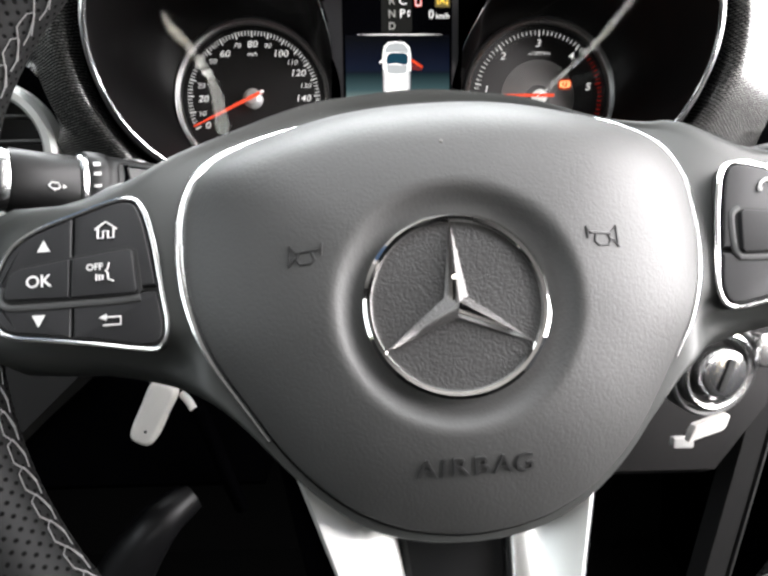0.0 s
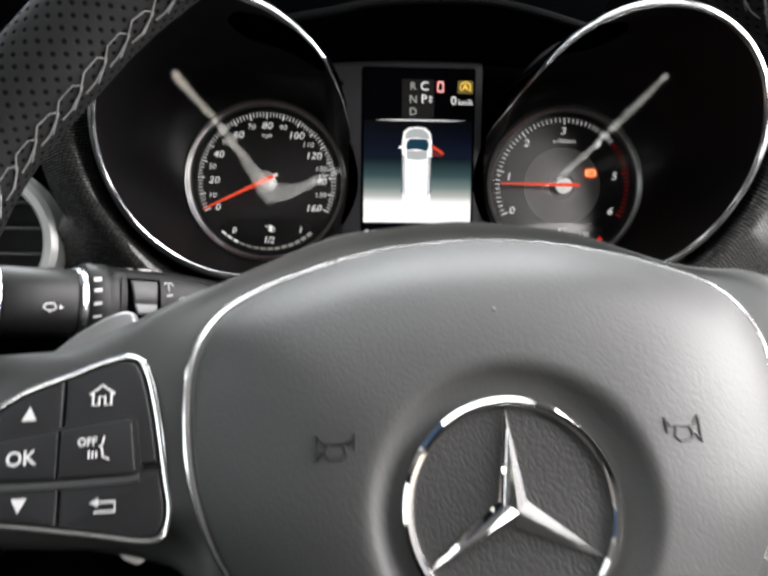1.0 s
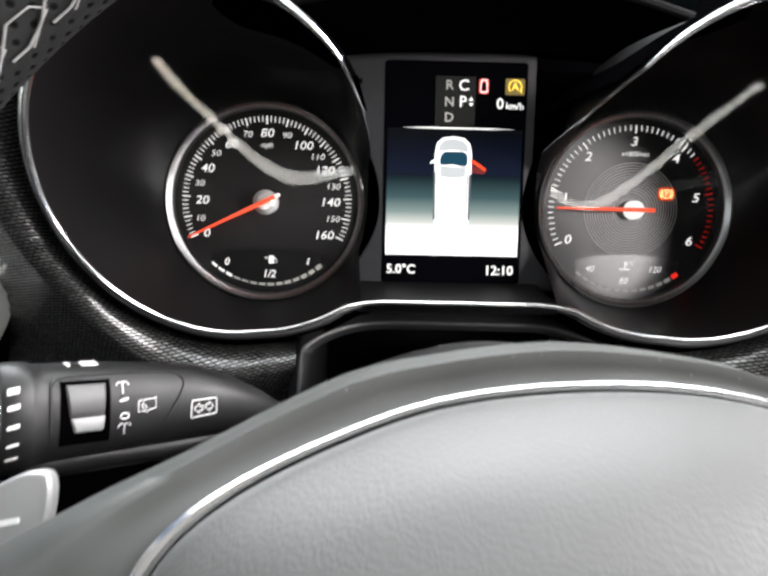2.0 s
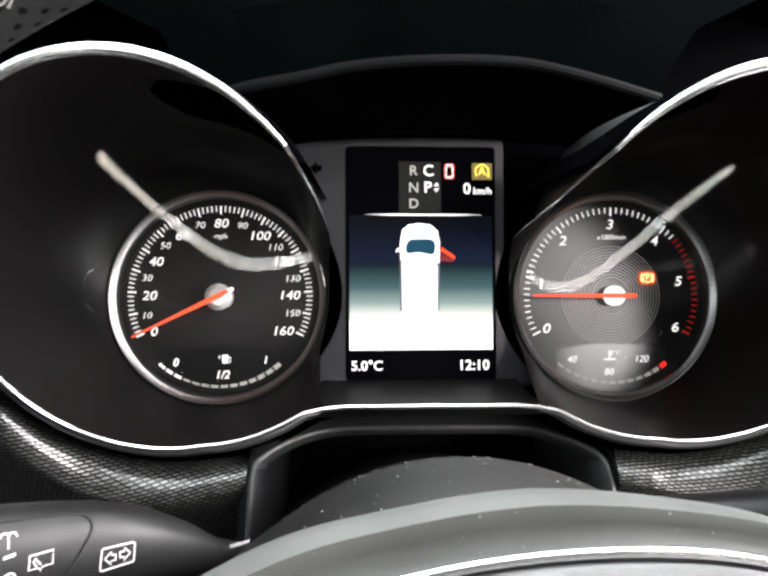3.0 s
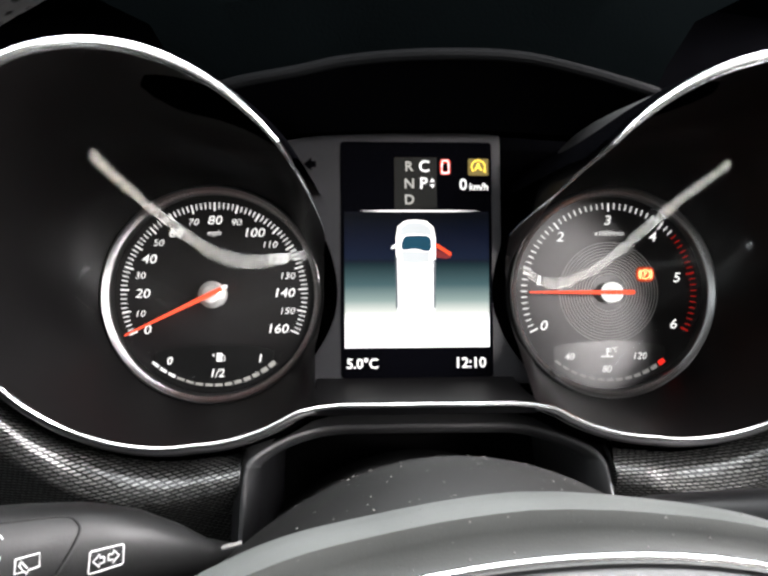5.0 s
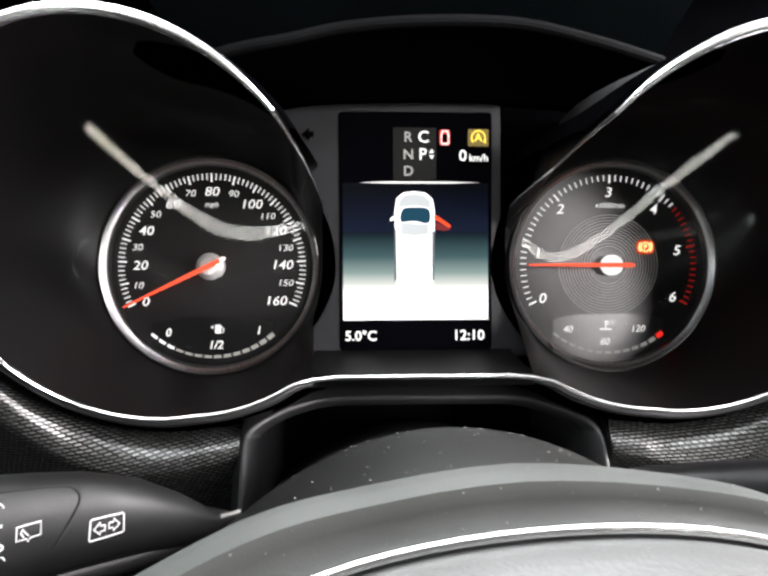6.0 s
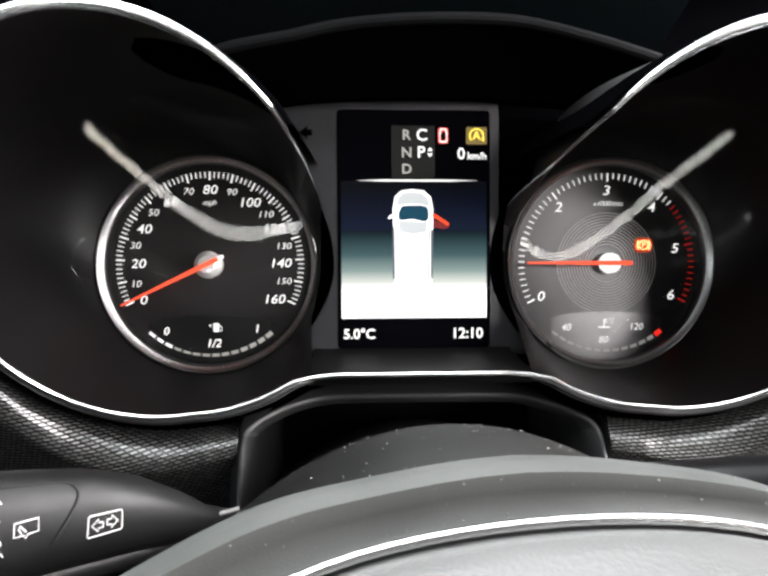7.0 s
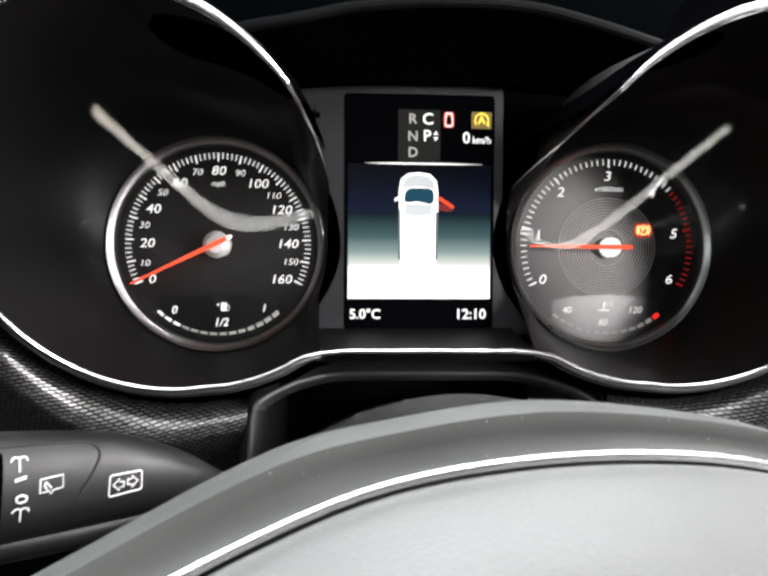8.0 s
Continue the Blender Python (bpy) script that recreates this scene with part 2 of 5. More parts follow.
FAINT = lit("lit_faint_grey", (0.45, 0.44, 0.42), 0.35)
RED = lit("lit_needle_red", (1.0, 0.10, 0.045), 0.85)
WARN = lit("lit_warning_red", (1.0, 0.34, 0.13), 2.6)
REDZONE = lit("lit_dark_red", (0.55, 0.02, 0.015), 0.35)
AMBER = lit("lit_amber", (1.0, 0.66, 0.08), 1.1)
AMBERDARK = lit("lit_amber_ground", (0.40, 0.30, 0.10), 0.20)
SCREENBLACK = surface("screen_black", (0.0012, 0.0012, 0.0018), 0.25, vary=0.1, specular=0.0)
GLOW = display_glow("display_picture")
DOORLAMP = lit("lit_door_warning", (0.80, 0.05, 0.03), 0.9)
MENUGREY = lit("display_shade", (0.020, 0.020, 0.018), 0.20)
VANWHITE = lit("display_van_white", (1.0, 1.0, 0.99), 1.0)
VANPALE = lit("display_van_pale", (0.52, 0.54, 0.55), 0.65)
VANLINE = lit("display_van_line", (0.20, 0.21, 0.22), 0.7)
VANGREY = lit("display_van_grey", (0.10, 0.11, 0.12), 0.8)
VANGLASS = lit("display_van_glass", (0.008, 0.045, 0.075), 0.7)
DOORRED = lit("display_door_red", (0.85, 0.07, 0.02), 0.7)
PADDLE = surface("paddle_paint", (0.28, 0.28, 0.28), 0.4, metal=0.5, vary=0.06, bump=0.05, grain=4000)
LEDGE = surface("ledge_grey", (0.20, 0.20, 0.20), 0.45, vary=0.06)
ROCKER = surface("rocker_grey", (0.060, 0.060, 0.060), 0.45, vary=0.1)
PADDISC = grained("emblem_disc_plastic", (0.030, 0.0295, 0.029), 0.45, cell=1100, depth=0.0003, strength=0.6)
MARK = surface("moulded_mark", (0.024, 0.024, 0.024), 0.45, vary=0.15)
SHROUD_BLACK = surface("column_plastic", (0.0105, 0.0105, 0.0103), 0.58, vary=0.35, bump=0.2, grain=1400, specular=0.22)
KNURL = surface("knurled_silver", (0.90, 0.90, 0.89), 0.38, metal=1.0, vary=0.04, rough_vary=0.05)
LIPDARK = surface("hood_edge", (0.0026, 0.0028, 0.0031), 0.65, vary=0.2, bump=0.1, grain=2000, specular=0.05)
STALK_BLACK = surface("stalk_plastic", (0.0075, 0.0075, 0.0076), 0.44, vary=0.2, bump=0.12, grain=1800, specular=0.36)
RINGDARK = surface("ring_edge", (0.22, 0.22, 0.22), 0.30, metal=1.0, vary=0.06, rough_vary=0.06)
LIPGREY = surface("lip_plastic", (0.024, 0.024, 0.0245), 0.40, vary=0.15, bump=0.08, grain=2500, specular=0.42)
COVER = glass("cover_glass", 0.027, 0.03)
ICON = surface("printed_white", (0.62, 0.62, 0.61), 0.5, vary=0.05)
PRINTGREY = surface("printed_grey", (0.35, 0.35, 0.34), 0.5, vary=0.05)
HUBWHITE = surface("hub_white_metal", (0.85, 0.84, 0.82), 0.2, metal=0.6, vary=0.04)
BEIGE = surface("tab_light_grey", (0.60, 0.58, 0.55), 0.45, vary=0.06)
CLOTH = surface("headliner_cloth", (0.42, 0.41, 0.39), 0.9, vary=0.1, bump=0.4, grain=700)
TRIMGREY = surface("cabin_grey_plastic", (0.010, 0.0098, 0.0098), 0.6, vary=0.15, bump=0.2, grain=900, specular=0.3)
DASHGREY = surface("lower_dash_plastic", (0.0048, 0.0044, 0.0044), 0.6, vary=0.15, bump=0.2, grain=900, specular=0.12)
# black carpet, lowered further to carry the footwell's shade in its colour
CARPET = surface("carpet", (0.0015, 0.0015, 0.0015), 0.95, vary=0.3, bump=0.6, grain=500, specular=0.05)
ASPHALT = surface("asphalt", (0.05, 0.05, 0.05), 0.9, vary=0.3, scale=4, bump=0.5, grain=80)
DUST = surface("dust", (0.13, 0.127, 0.12), 0.9, vary=0.1)

# ---- tools ----


def thing(name, label, category, m=None, group="", kind=""):
    ob = new(name)
    ob.empty_display_size = 0.02
    ob.matrix_world = PANEL if m is None else m
    return tagged(ob, label, category, group, kind)


def part(name, bm, material, parent, label="", smooth=28):
    me = bpy.data.meshes.new(name)
    if bm.faces:
        bmesh.ops.recalc_face_normals(bm, faces=bm.faces[:])
    bm.to_mesh(me)
    bm.free()
    me.materials.append(material)
    me.polygons.foreach_set("use_smooth", [True] * len(me.polygons))
    me.set_sharp_from_angle(angle=radians(smooth))
    ob = new(name, me)
    if parent:
        ob.parent = parent
    if label:
        ob["label"] = label
    return ob


def loft(rings, closed=True, cap=False, bm=None):
    """Skin over rings of equally many points."""
    bm = bm or bmesh.new()
    vs = [[bm.verts.new(p) for p in ring] for ring in rings]
    n = len(vs[0])
    for a, b in zip(vs, vs[1:]):
        for i in range(n if closed else n - 1):
            j = (i + 1) % n
            bm.faces.new((a[i], a[j], b[j], b[i]))
    if cap:
        bm.faces.new(vs[0][::-1])
        bm.faces.new(vs[-1])
    return bm


def spline(points, n=12, closed=False):
    """Catmull-Rom curve through the points."""
    pts = [Vector(p) for p in points]
    k = len(pts)
    out = []
    for i in range(k if closed else k - 1):
        if closed:
            a, b, c, d = (pts[(i + j - 1) % k] for j in range(4))
        else:
            a, b, c, d = (pts[min(max(i + j - 1, 0), k - 1)] for j in range(4))
        for s in range(n):
            t = s / n
            out.append(0.5 * (2 * b + (c - a) * t + (2 * a - 5 * b + 4 * c - d) * t * t + (3 * b - a - 3 * c + d) * t ** 3))
    if not closed:
        out.append(pts[-1].copy())
    return out


def sweep(path, radius, sides=8, closed=False, flat=1.0, up=(0, 0, 1), bm=None, uv=False, cap=True):
    """A rod along a path; radius a number or a function of 0..1; flat squeezes it along up."""
    bm = bm or bmesh.new()
    path = [Vector(p) for p in path]
    k = len(path)
    rings = []
    up = Vector(up)
    run = 0.0
    runs = []
    for i, p in enumerate(path):
        q, r = (path[(i - 1) % k], path[(i + 1) % k]) if closed else (path[max(i - 1, 0)], path[min(i + 1, k - 1)])
        t = (r - q).normalized()
        side = t.cross(up)
        side = side.normalized() if side.length > 1e-6 else t.orthogonal().normalized()
        top = side.cross(t).normalized()
        rad = radius(i / max(k - 1, 1)) if callable(radius) else radius
        rings.append([p + side * (rad * math.cos(a)) + top * (rad * flat * math.sin(a)) for a in [2 * math.pi * s / sides for s in range(sides)]])
        runs.append(run)
        run += (path[(i + 1) % k] - p).length
    vs = [[bm.verts.new(p) for p in ring] for ring in rings]
    layer = bm.loops.layers.uv.verify() if uv else None
    for i in range(k if closed else k - 1):
        j = (i + 1) % k
        for s in range(sides):
            r = (s + 1) % sides
            f = bm.faces.new((vs[i][s], vs[i][r], vs[j][r], vs[j][s]))
            if uv:
                rad = radius if not callable(radius) else radius(0)
                step = 2 * math.pi * rad / sides
                end = runs[j] if j else run
                for loop, c in zip(f.loops, ((runs[i], s * step), (runs[i], (s + 1) * step), (end, (s + 1) * step), (end, s * step))):
                    loop[layer].uv = c
    if not closed and cap:
        bm.faces.new(vs[0][::-1])
        bm.faces.new(vs[-1])
    return bm


def plate(outline, low, high, bevel=0.0, m=None, bm=None):
    """A plate with the outline (x, y), from low to high along z, its upper edge rounded; m lays it in place."""
    bm = bm or bmesh.new()
    m = m or Matrix()
    pts = [Vector((p[0], p[1])) for p in outline]
    area = sum(a.x * b.y - b.x * a.y for a, b in zip(pts, pts[1:] + pts[:1]))
    if area < 0:
        pts.reverse()
    k = len(pts)
    inward = []
    for i in range(k):
        d = (pts[(i + 1) % k] - pts[i - 1])
        d = d.normalized() if d.length > 1e-9 else Vector((1, 0))
        inward.append(Vector((-d.y, d.x)))
    levels = [(0, low), (0, high)]
    if bevel:
        levels = [(0, low)] + [(bevel * (1 - math.cos(a)), high - bevel * (1 - math.sin(a))) for a in (0, radians(30), radians(60), radians(90))]
    rings = [[m @ Vector((*(p + inset * w), z)) for p, w in zip(pts, inward)] for inset, z in levels]
    return loft(rings, cap=True, bm=bm)


def rounded(x0, x1, y0, y1, r, n=5):
    """Outline of a rectangle with round corners."""
    out = []
    for cx, cy, a in ((x1 - r, y1 - r, 0), (x0 + r, y1 - r, 90), (x0 + r, y0 + r, 180), (x1 - r, y0 + r, 270)):
        out += [(cx + r * math.cos(radians(a + 90 * i / n)), cy + r * math.sin(radians(a + 90 * i / n))) for i in range(n + 1)]
    return out


def smooth_outline(points, n=6):
    return [(p.x, p.y) for p in spline([(*p, 0) for p in points], n, closed=True)]


def disc(r, n=48, x=0, y=0):
    return [(x + r * math.cos(2 * math.pi * i / n), y + r * math.sin(2 * math.pi * i / n)) for i in range(n)]


def turned(profile, n=64, m=None, bm=None):
    """A body of revolution about z from (radius, height) pairs."""
    m = m or Matrix()
    return loft([[m @ Vector((r * math.cos(2 * math.pi * i / n), r * math.sin(2 * math.pi * i / n), z)) for i in range(n)] for r, z in profile], bm=bm)


def words(text, size, m, slant=0.0, bm=None, thick=0.0, wide=1.0, bold=0.0):
    """Lettering in the built-in font, centred, as flat mesh."""
    bm = bm or bmesh.new()
    cu = bpy.data.curves.new("lettering", "FONT")
    cu.body, cu.size, cu.align_x, cu.align_y = text, size, "CENTER", "CENTER"
    cu.resolution_u, cu.extrude, cu.offset = 3, thick, bold
    ob = bpy.data.objects.new("lettering", cu)
    me = bpy.data.meshes.new_from_object(ob)
    shear = Matrix(((wide, slant, 0, 0), (0, 1, 0, 0), (0, 0, 1, 0), (0, 0, 0, 1)))
    me.transform(m @ shear)
    bm.from_mesh(me)
    bpy.data.objects.remove(ob)
    bpy.data.curves.remove(cu)
    bpy.data.meshes.remove(me)
    return bm


def facing(x, y, z, turn=0):
    """A place on the panel whose own z looks at the driver."""
    return pose(x, y, z, 90) @ pose(0, 0, 0, 0, 0, turn)


def join(*bms):
    out = bms[0]
    for b in bms[1:]:
        me = bpy.data.meshes.new("join")
        b.to_mesh(me)
        out.from_mesh(me)
        bpy.data.meshes.remove(me)
        b.free()
    return out


def smoothstep(a, b, x):
    t = min(1, max(0, (x - a) / (b - a)))
    return t * t * (3 - 2 * t)


def along(table, x):
    """Smooth reading of a table of (key, *values)."""
    for p, q in zip(table, table[1:]):
        if x <= q[0]:
            t = min(1, max(0, (x - p[0]) / (q[0] - p[0])))
            return [a + (b - a) * t for a, b in zip(p[1:], q[1:])]
    return list(table[-1][1:])

# ---- the gauge mouths: the line of the bright trim, as seen from the left dial's centre ----
MX, MZ = 0.1127, 0.0065


def mouth_circle(a):
    c, s = math.cos(radians(a)), math.sin(radians(a))
    r = 1 / math.sqrt((c / 0.0700) ** 2 + (s / 0.0716) ** 2)
    return r, -0.0991 - 0.5158 * (MZ + r * s) + 0.154 * (r * c - 0.0027)


INNER = [(-43.3, 0.0843, -0.0525), (-38, 0.0765, -0.036), (-30, 0.0675, -0.012), (-15, 0.0640, -0.006), (0, 0.0630, -0.006), (14, 0.0655, -0.008), (22, 0.0700, -0.022), (30, *[(a + b) / 2 for a, b in zip((0.0705, -0.045), mouth_circle(36))]), (42, *mouth_circle(42))]
OUTER = [(278, *mouth_circle(278)), (297.3, 0.0758, -0.0590), (311.4, 0.0791, -0.0550), (316.7, 0.0843, -0.0525)]


def mouth(a, grow=0.0, back=0.0, side=-1):
    """Point of the trim line at angle a (0 towards the screen), moved outwards and away from the driver."""
    if a <= 42:
        r, y = along(INNER, a)
    elif a >= 278:
        r, y = along(OUTER, a)
    else:
        r, y = mouth_circle(a)
    r += grow
    return Vector((-side * (-MX + r * math.cos(radians(a))), y + back, MZ + r * math.sin(radians(a))))


# ---- the cabin, closed round the camera ----


def box(x0, x1, y0, y1, z0, z1, bm=None):
    bm = bm or bmesh.new()
    return loft([[(x0, y0, z), (x1, y0, z), (x1, y1, z), (x0, y1, z)] for z in (z0, z1)], cap=True, bm=bm)


def structure(name, bm, material, label, category):
    return tagged(part(name, bm, material, None), label, category, kind="structure")


structure("ground", box(-400, 400, -400, 400, -0.3, 0.0), ASPHALT, "grey asphalt ground under the parked van", "ground")
structure("floor", box(-1.3, 0.62, -2.2, 0.75, 0.40, 0.45), CARPET, "black carpet on the cabin floor", "floor")
# the roof opening is made up, to hold the fill lamp
structure("ceiling", join(box(-1.3, 0.62, -0.13, 0.10, 1.86, 1.92), box(-1.3, -0.81, -0.55, -0.13, 1.86, 1.92), box(0.41, 0.62, -0.55, -0.13, 1.86, 1.92), box(-1.3, 0.62, -2.2, -0.55, 1.86, 1.92)), CLOTH, "light grey cloth headliner with an added opening for the fill lamp", "ceiling")
structure("wall_rear", join(box(-1.3, 0.62, -2.26, -2.2, 0.40, 1.240), box(-1.3, 0.62, -2.26, -2.2, 1.310, 1.92)), TRIMGREY, "dark grey rear wall of the cabin with a low window band", "wall")
structure("wall_left", join(box(-1.36, -1.3, -2.2, 0.75, 0.40, 1.18), box(-1.36, -1.3, -2.2, -1.25, 1.18, 1.92), box(-1.36, -1.3, -1.25, 0.75, 1.68, 1.92), box(-1.36, -1.3, 0.30, 0.75, 1.18, 1.68)), TRIMGREY, "dark grey passenger side of the cabin with a window opening", "wall")
# rear opening is made up, placed so the sun reaches only the right dial
structure("wall_right", join(box(0.62, 0.68, -2.2, -1.42, 0.40, 1.92), box(0.62, 0.68, -1.42, -0.84, 0.40, 1.36), box(0.62, 0.68, -1.42, -0.84, 1.84, 1.92), box(0.62, 0.68, -0.84, -0.73, 0.40, 1.92), box(0.62, 0.68, 0.12, 0.75, 0.40, 1.92), box(0.62, 0.68, -0.73, 0.12, 1.74, 1.92), box(0.62, 0.68, -0.73, 0.12, 0.40, 0.62)), TRIMGREY, "dark grey driver's side with the door open and an added opening for the sun", "wall")
structure("wall_front", join(box(-1.3, 0.62, 0.75, 0.81, 0.40, 1.26), loft([[(-1.3, 0.75, 1.26), (-1.3, 0.81, 1.26), (-1.3, 0.16, 1.92), (-1.3, 0.10, 1.92)], [(-1.2, 0.75, 1.26), (-1.2, 0.81, 1.26), (-1.2, 0.16, 1.92), (-1.2, 0.10, 1.92)]], cap=True)), TRIMGREY, "dark bulkhead and pillar below the windscreen", "wall")

# ---- dashboard ----
dash = thing("dashboard", "black grained dashboard with carbon-look inlays round the gauges", "dashboard", kind="structure")


def hood_skin(side):
    rings = []
    for g, b, wide in ((0.0014, 0.0012, 0), (0.0028, 0.0030, 0), (0.0040, 0.010, 0.001), (0.0050, 0.030, 0.005), (0.007, 0.08, 0.012), (0.010, 0.16, 0.016)):
        rings.append([mouth(a, g + wide * smoothstep(85, 130, a), b, side) for a in range(38, 214, 4)])
    return loft(rings, closed=False)


for side in (-1, 1):
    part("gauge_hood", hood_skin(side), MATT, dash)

LIP = [(-0.110, -0.050, 0.091), (-0.087, -0.053, 0.098), (-0.061, -0.054, 0.103), (-0.036, -0.054, 0.1085), (0.0, -0.055, 0.1115), (0.042, -0.054, 0.1115), (0.077, -0.053, 0.105), (0.112, -0.050, 0.0965)]
lip = spline(LIP, 6)
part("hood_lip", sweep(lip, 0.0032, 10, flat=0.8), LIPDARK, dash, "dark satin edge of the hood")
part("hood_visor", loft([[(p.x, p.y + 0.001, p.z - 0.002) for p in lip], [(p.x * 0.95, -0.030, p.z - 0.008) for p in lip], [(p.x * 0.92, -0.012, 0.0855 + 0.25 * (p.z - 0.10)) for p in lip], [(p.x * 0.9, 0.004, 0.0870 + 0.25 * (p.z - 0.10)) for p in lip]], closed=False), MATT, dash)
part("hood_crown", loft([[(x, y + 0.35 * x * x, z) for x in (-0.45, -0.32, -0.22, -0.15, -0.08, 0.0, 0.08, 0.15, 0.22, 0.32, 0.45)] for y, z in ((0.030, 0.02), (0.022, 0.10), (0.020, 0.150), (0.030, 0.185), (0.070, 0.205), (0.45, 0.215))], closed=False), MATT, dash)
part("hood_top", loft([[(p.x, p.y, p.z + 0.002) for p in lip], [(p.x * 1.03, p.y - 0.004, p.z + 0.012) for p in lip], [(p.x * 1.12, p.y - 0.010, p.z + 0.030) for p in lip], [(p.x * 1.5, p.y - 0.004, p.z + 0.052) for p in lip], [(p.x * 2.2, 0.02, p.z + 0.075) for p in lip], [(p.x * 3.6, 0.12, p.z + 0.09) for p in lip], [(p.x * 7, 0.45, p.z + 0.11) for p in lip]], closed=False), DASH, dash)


def gap_band(side):
    return loft([[mouth(a, g, b, side) for a in range(156, 319, 3)] for g, b in ((0.0006, 0.0020), (0.004, 0.009), (0.0085, 0.018), (0.0094, 0.015))], closed=False)


def inlay(side):
    """Skin round the gauge mouth with a raised crest; the weave follows it."""
    bm = bmesh.new()
    layer = bm.loops.layers.uv.verify()
    grid = []
    steps = ((0.0088, 0.020), (0.0094, 0.017), (0.0102, 0.0135), (0.0112, 0.0102), (0.0126, 0.0074), (0.0146, 0.0052), (0.0172, 0.0038), (0.0205, 0.0035), (0.0235, 0.0048), (0.0265, 0.0070), (0.031, 0.0105), (0.040, 0.0165), (0.054, 0.027), (0.072, 0.037), (0.100, 0.045))
    run, last = 0.0, steps[0]
    for g, b in steps:
        run += math.hypot(g - last[0], b - last[1])
        last = (g, b)
        row = []
        for a in range(158, 319, 2):
            reach = (0.044 if side < 0 else 0.078) + (0.056 if side < 0 else 0.022) * smoothstep(195, 225, a) + (0.034 * (1 - smoothstep(166, 186, a)) if side < 0 else 0)
            low = (0.0050 * math.exp(-((a - 257) / 24) ** 2) - 0.0030 * math.exp(-((a - 212) / 18) ** 2)) * smoothstep(0.0088, 0.0150, g)
            p = mouth(a, min(g + low, reach), b + 0.3 * max(0, g - reach), side)
            if abs(p.x) < (0.0846 if side < 0 else 0.0866):
                p.x, p.z = side * (0.0846 if side < 0 else 0.0866), min(p.z, -0.0690)
            foot, ray = mouth(a, 0.0, 0.0, side), mouth(a, 1.0, 0.0, side) - mouth(a, 0.0, 0.0, side)
            row.append((bm.verts.new(p), (foot.x + ray.x * run, foot.z + ray.z * run)))
        grid.append(row)
    for r0, r1 in zip(grid, grid[1:]):
        for i in range(len(r0) - 1):
            four = (r0[i], r0[i + 1], r1[i + 1], r1[i])
            f = bm.faces.new([v for v, _ in four])
            for loop, (_, uv) in zip(f.loops, four):
                loop[layer].uv = uv
    return bm


for side in (-1, 1):
    part("gap", gap_band(side), MATT, dash)
    part("carbon_inlay", inlay(side), CARBON, dash, "woven carbon-look inlay with a raised crest")

# recess for the steering column below the gauges
ARCH = [(-0.0832, -0.075, -0.1180), (-0.0834, -0.066, -0.0920), (-0.0832, -0.058, -0.0775), (-0.0790, -0.0515, -0.0722), (-0.070, -0.044, -0.0682), (-0.060, -0.038, -0.0655), (-0.047, -0.032, -0.0640), (-0.025, -0.030, -0.0637), (0.030, -0.030, -0.0640), (0.050, -0.032, -0.0644), (0.064, -0.039, -0.0668), (0.074, -0.045, -0.0700), (0.0820, -0.050, -0.0745), (0.0852, -0.054, -0.0810), (0.0858, -0.060, -0.0960), (0.0856, -0.070, -0.1200)]
arch = spline(ARCH, 6)


def lip_round(i):
    """Section of the arched lip: a tight rolled edge, then a face that turns into the recess."""
    p = arch[i]
    t = (arch[min(i + 1, len(arch) - 1)] - arch[max(i - 1, 0)]).normalized()
    into = Vector((t.z, 0, -t.x)).normalized()
    out = [p + Vector((0, 0.013, 0)) - into * 0.0050]
    for a in range(0, 151, 25):
        out.append(p + Vector((0, 0.0014, 0)) + into * 0.0014 + (Vector((0, -1, 0)) * math.sin(radians(a)) - into * math.cos(radians(a))) * 0.0014)
    return out + [p + into * k + Vector((0, d, 0)) for k, d in ((0.0046, 0.0034), (0.0064, 0.0075), (0.0074, 0.016), (0.0084, 0.10))]


# one lip in two colours: its left end is painted dark for shade
ends = [i for i, p in enumerate(arch) if p.x < -0.0826]
part("recess_lip", loft([lip_round(i) for i in range(len(ends) - 1, len(arch))], closed=False), LIPGREY, dash, "satin dark arched lip", smooth=60)
part("recess_side", loft([lip_round(i) for i in ends], closed=False), BLACK, dash, smooth=60)
part("recess_side", loft([[(-0.0850, -0.056, -0.0735), (-0.0850, 0.06, -0.075), (0.0868, 0.06, -0.075), (0.0868, -0.053, -0.077)], [(-0.0850, -0.050, -0.125), (-0.0850, 0.06, -0.17), (0.0868, 0.06, -0.17), (0.0868, -0.048, -0.125)]], closed=False), BLACK, dash)
# lower dash below the inlays
def lower_dash(x0, x1, x2):
    """Panel from x0 to a far edge that leans from x1 at the bottom to x2 at the top."""
    prof = [(-0.045, -0.120), (-0.050, -0.150), (-0.060, -0.185), (-0.075, -0.225), (-0.080, -0.271), (-0.070, -0.278), (0.02, -0.278)]
    return loft([[(x0 + (x1 + (x2 - x1) * smoothstep(-0.285, -0.20, z) - x0) * i / 8, y, z) for y, z in prof] for i in range(9)], closed=False)


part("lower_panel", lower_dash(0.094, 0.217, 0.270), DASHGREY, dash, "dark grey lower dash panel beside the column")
# same panel on the left, with its shade put into a near-zero black
part("lower_panel", lower_dash(-0.1, -0.55, -0.55), MATT, dash, "lower dash panel beside the column, blackened for the shade there")
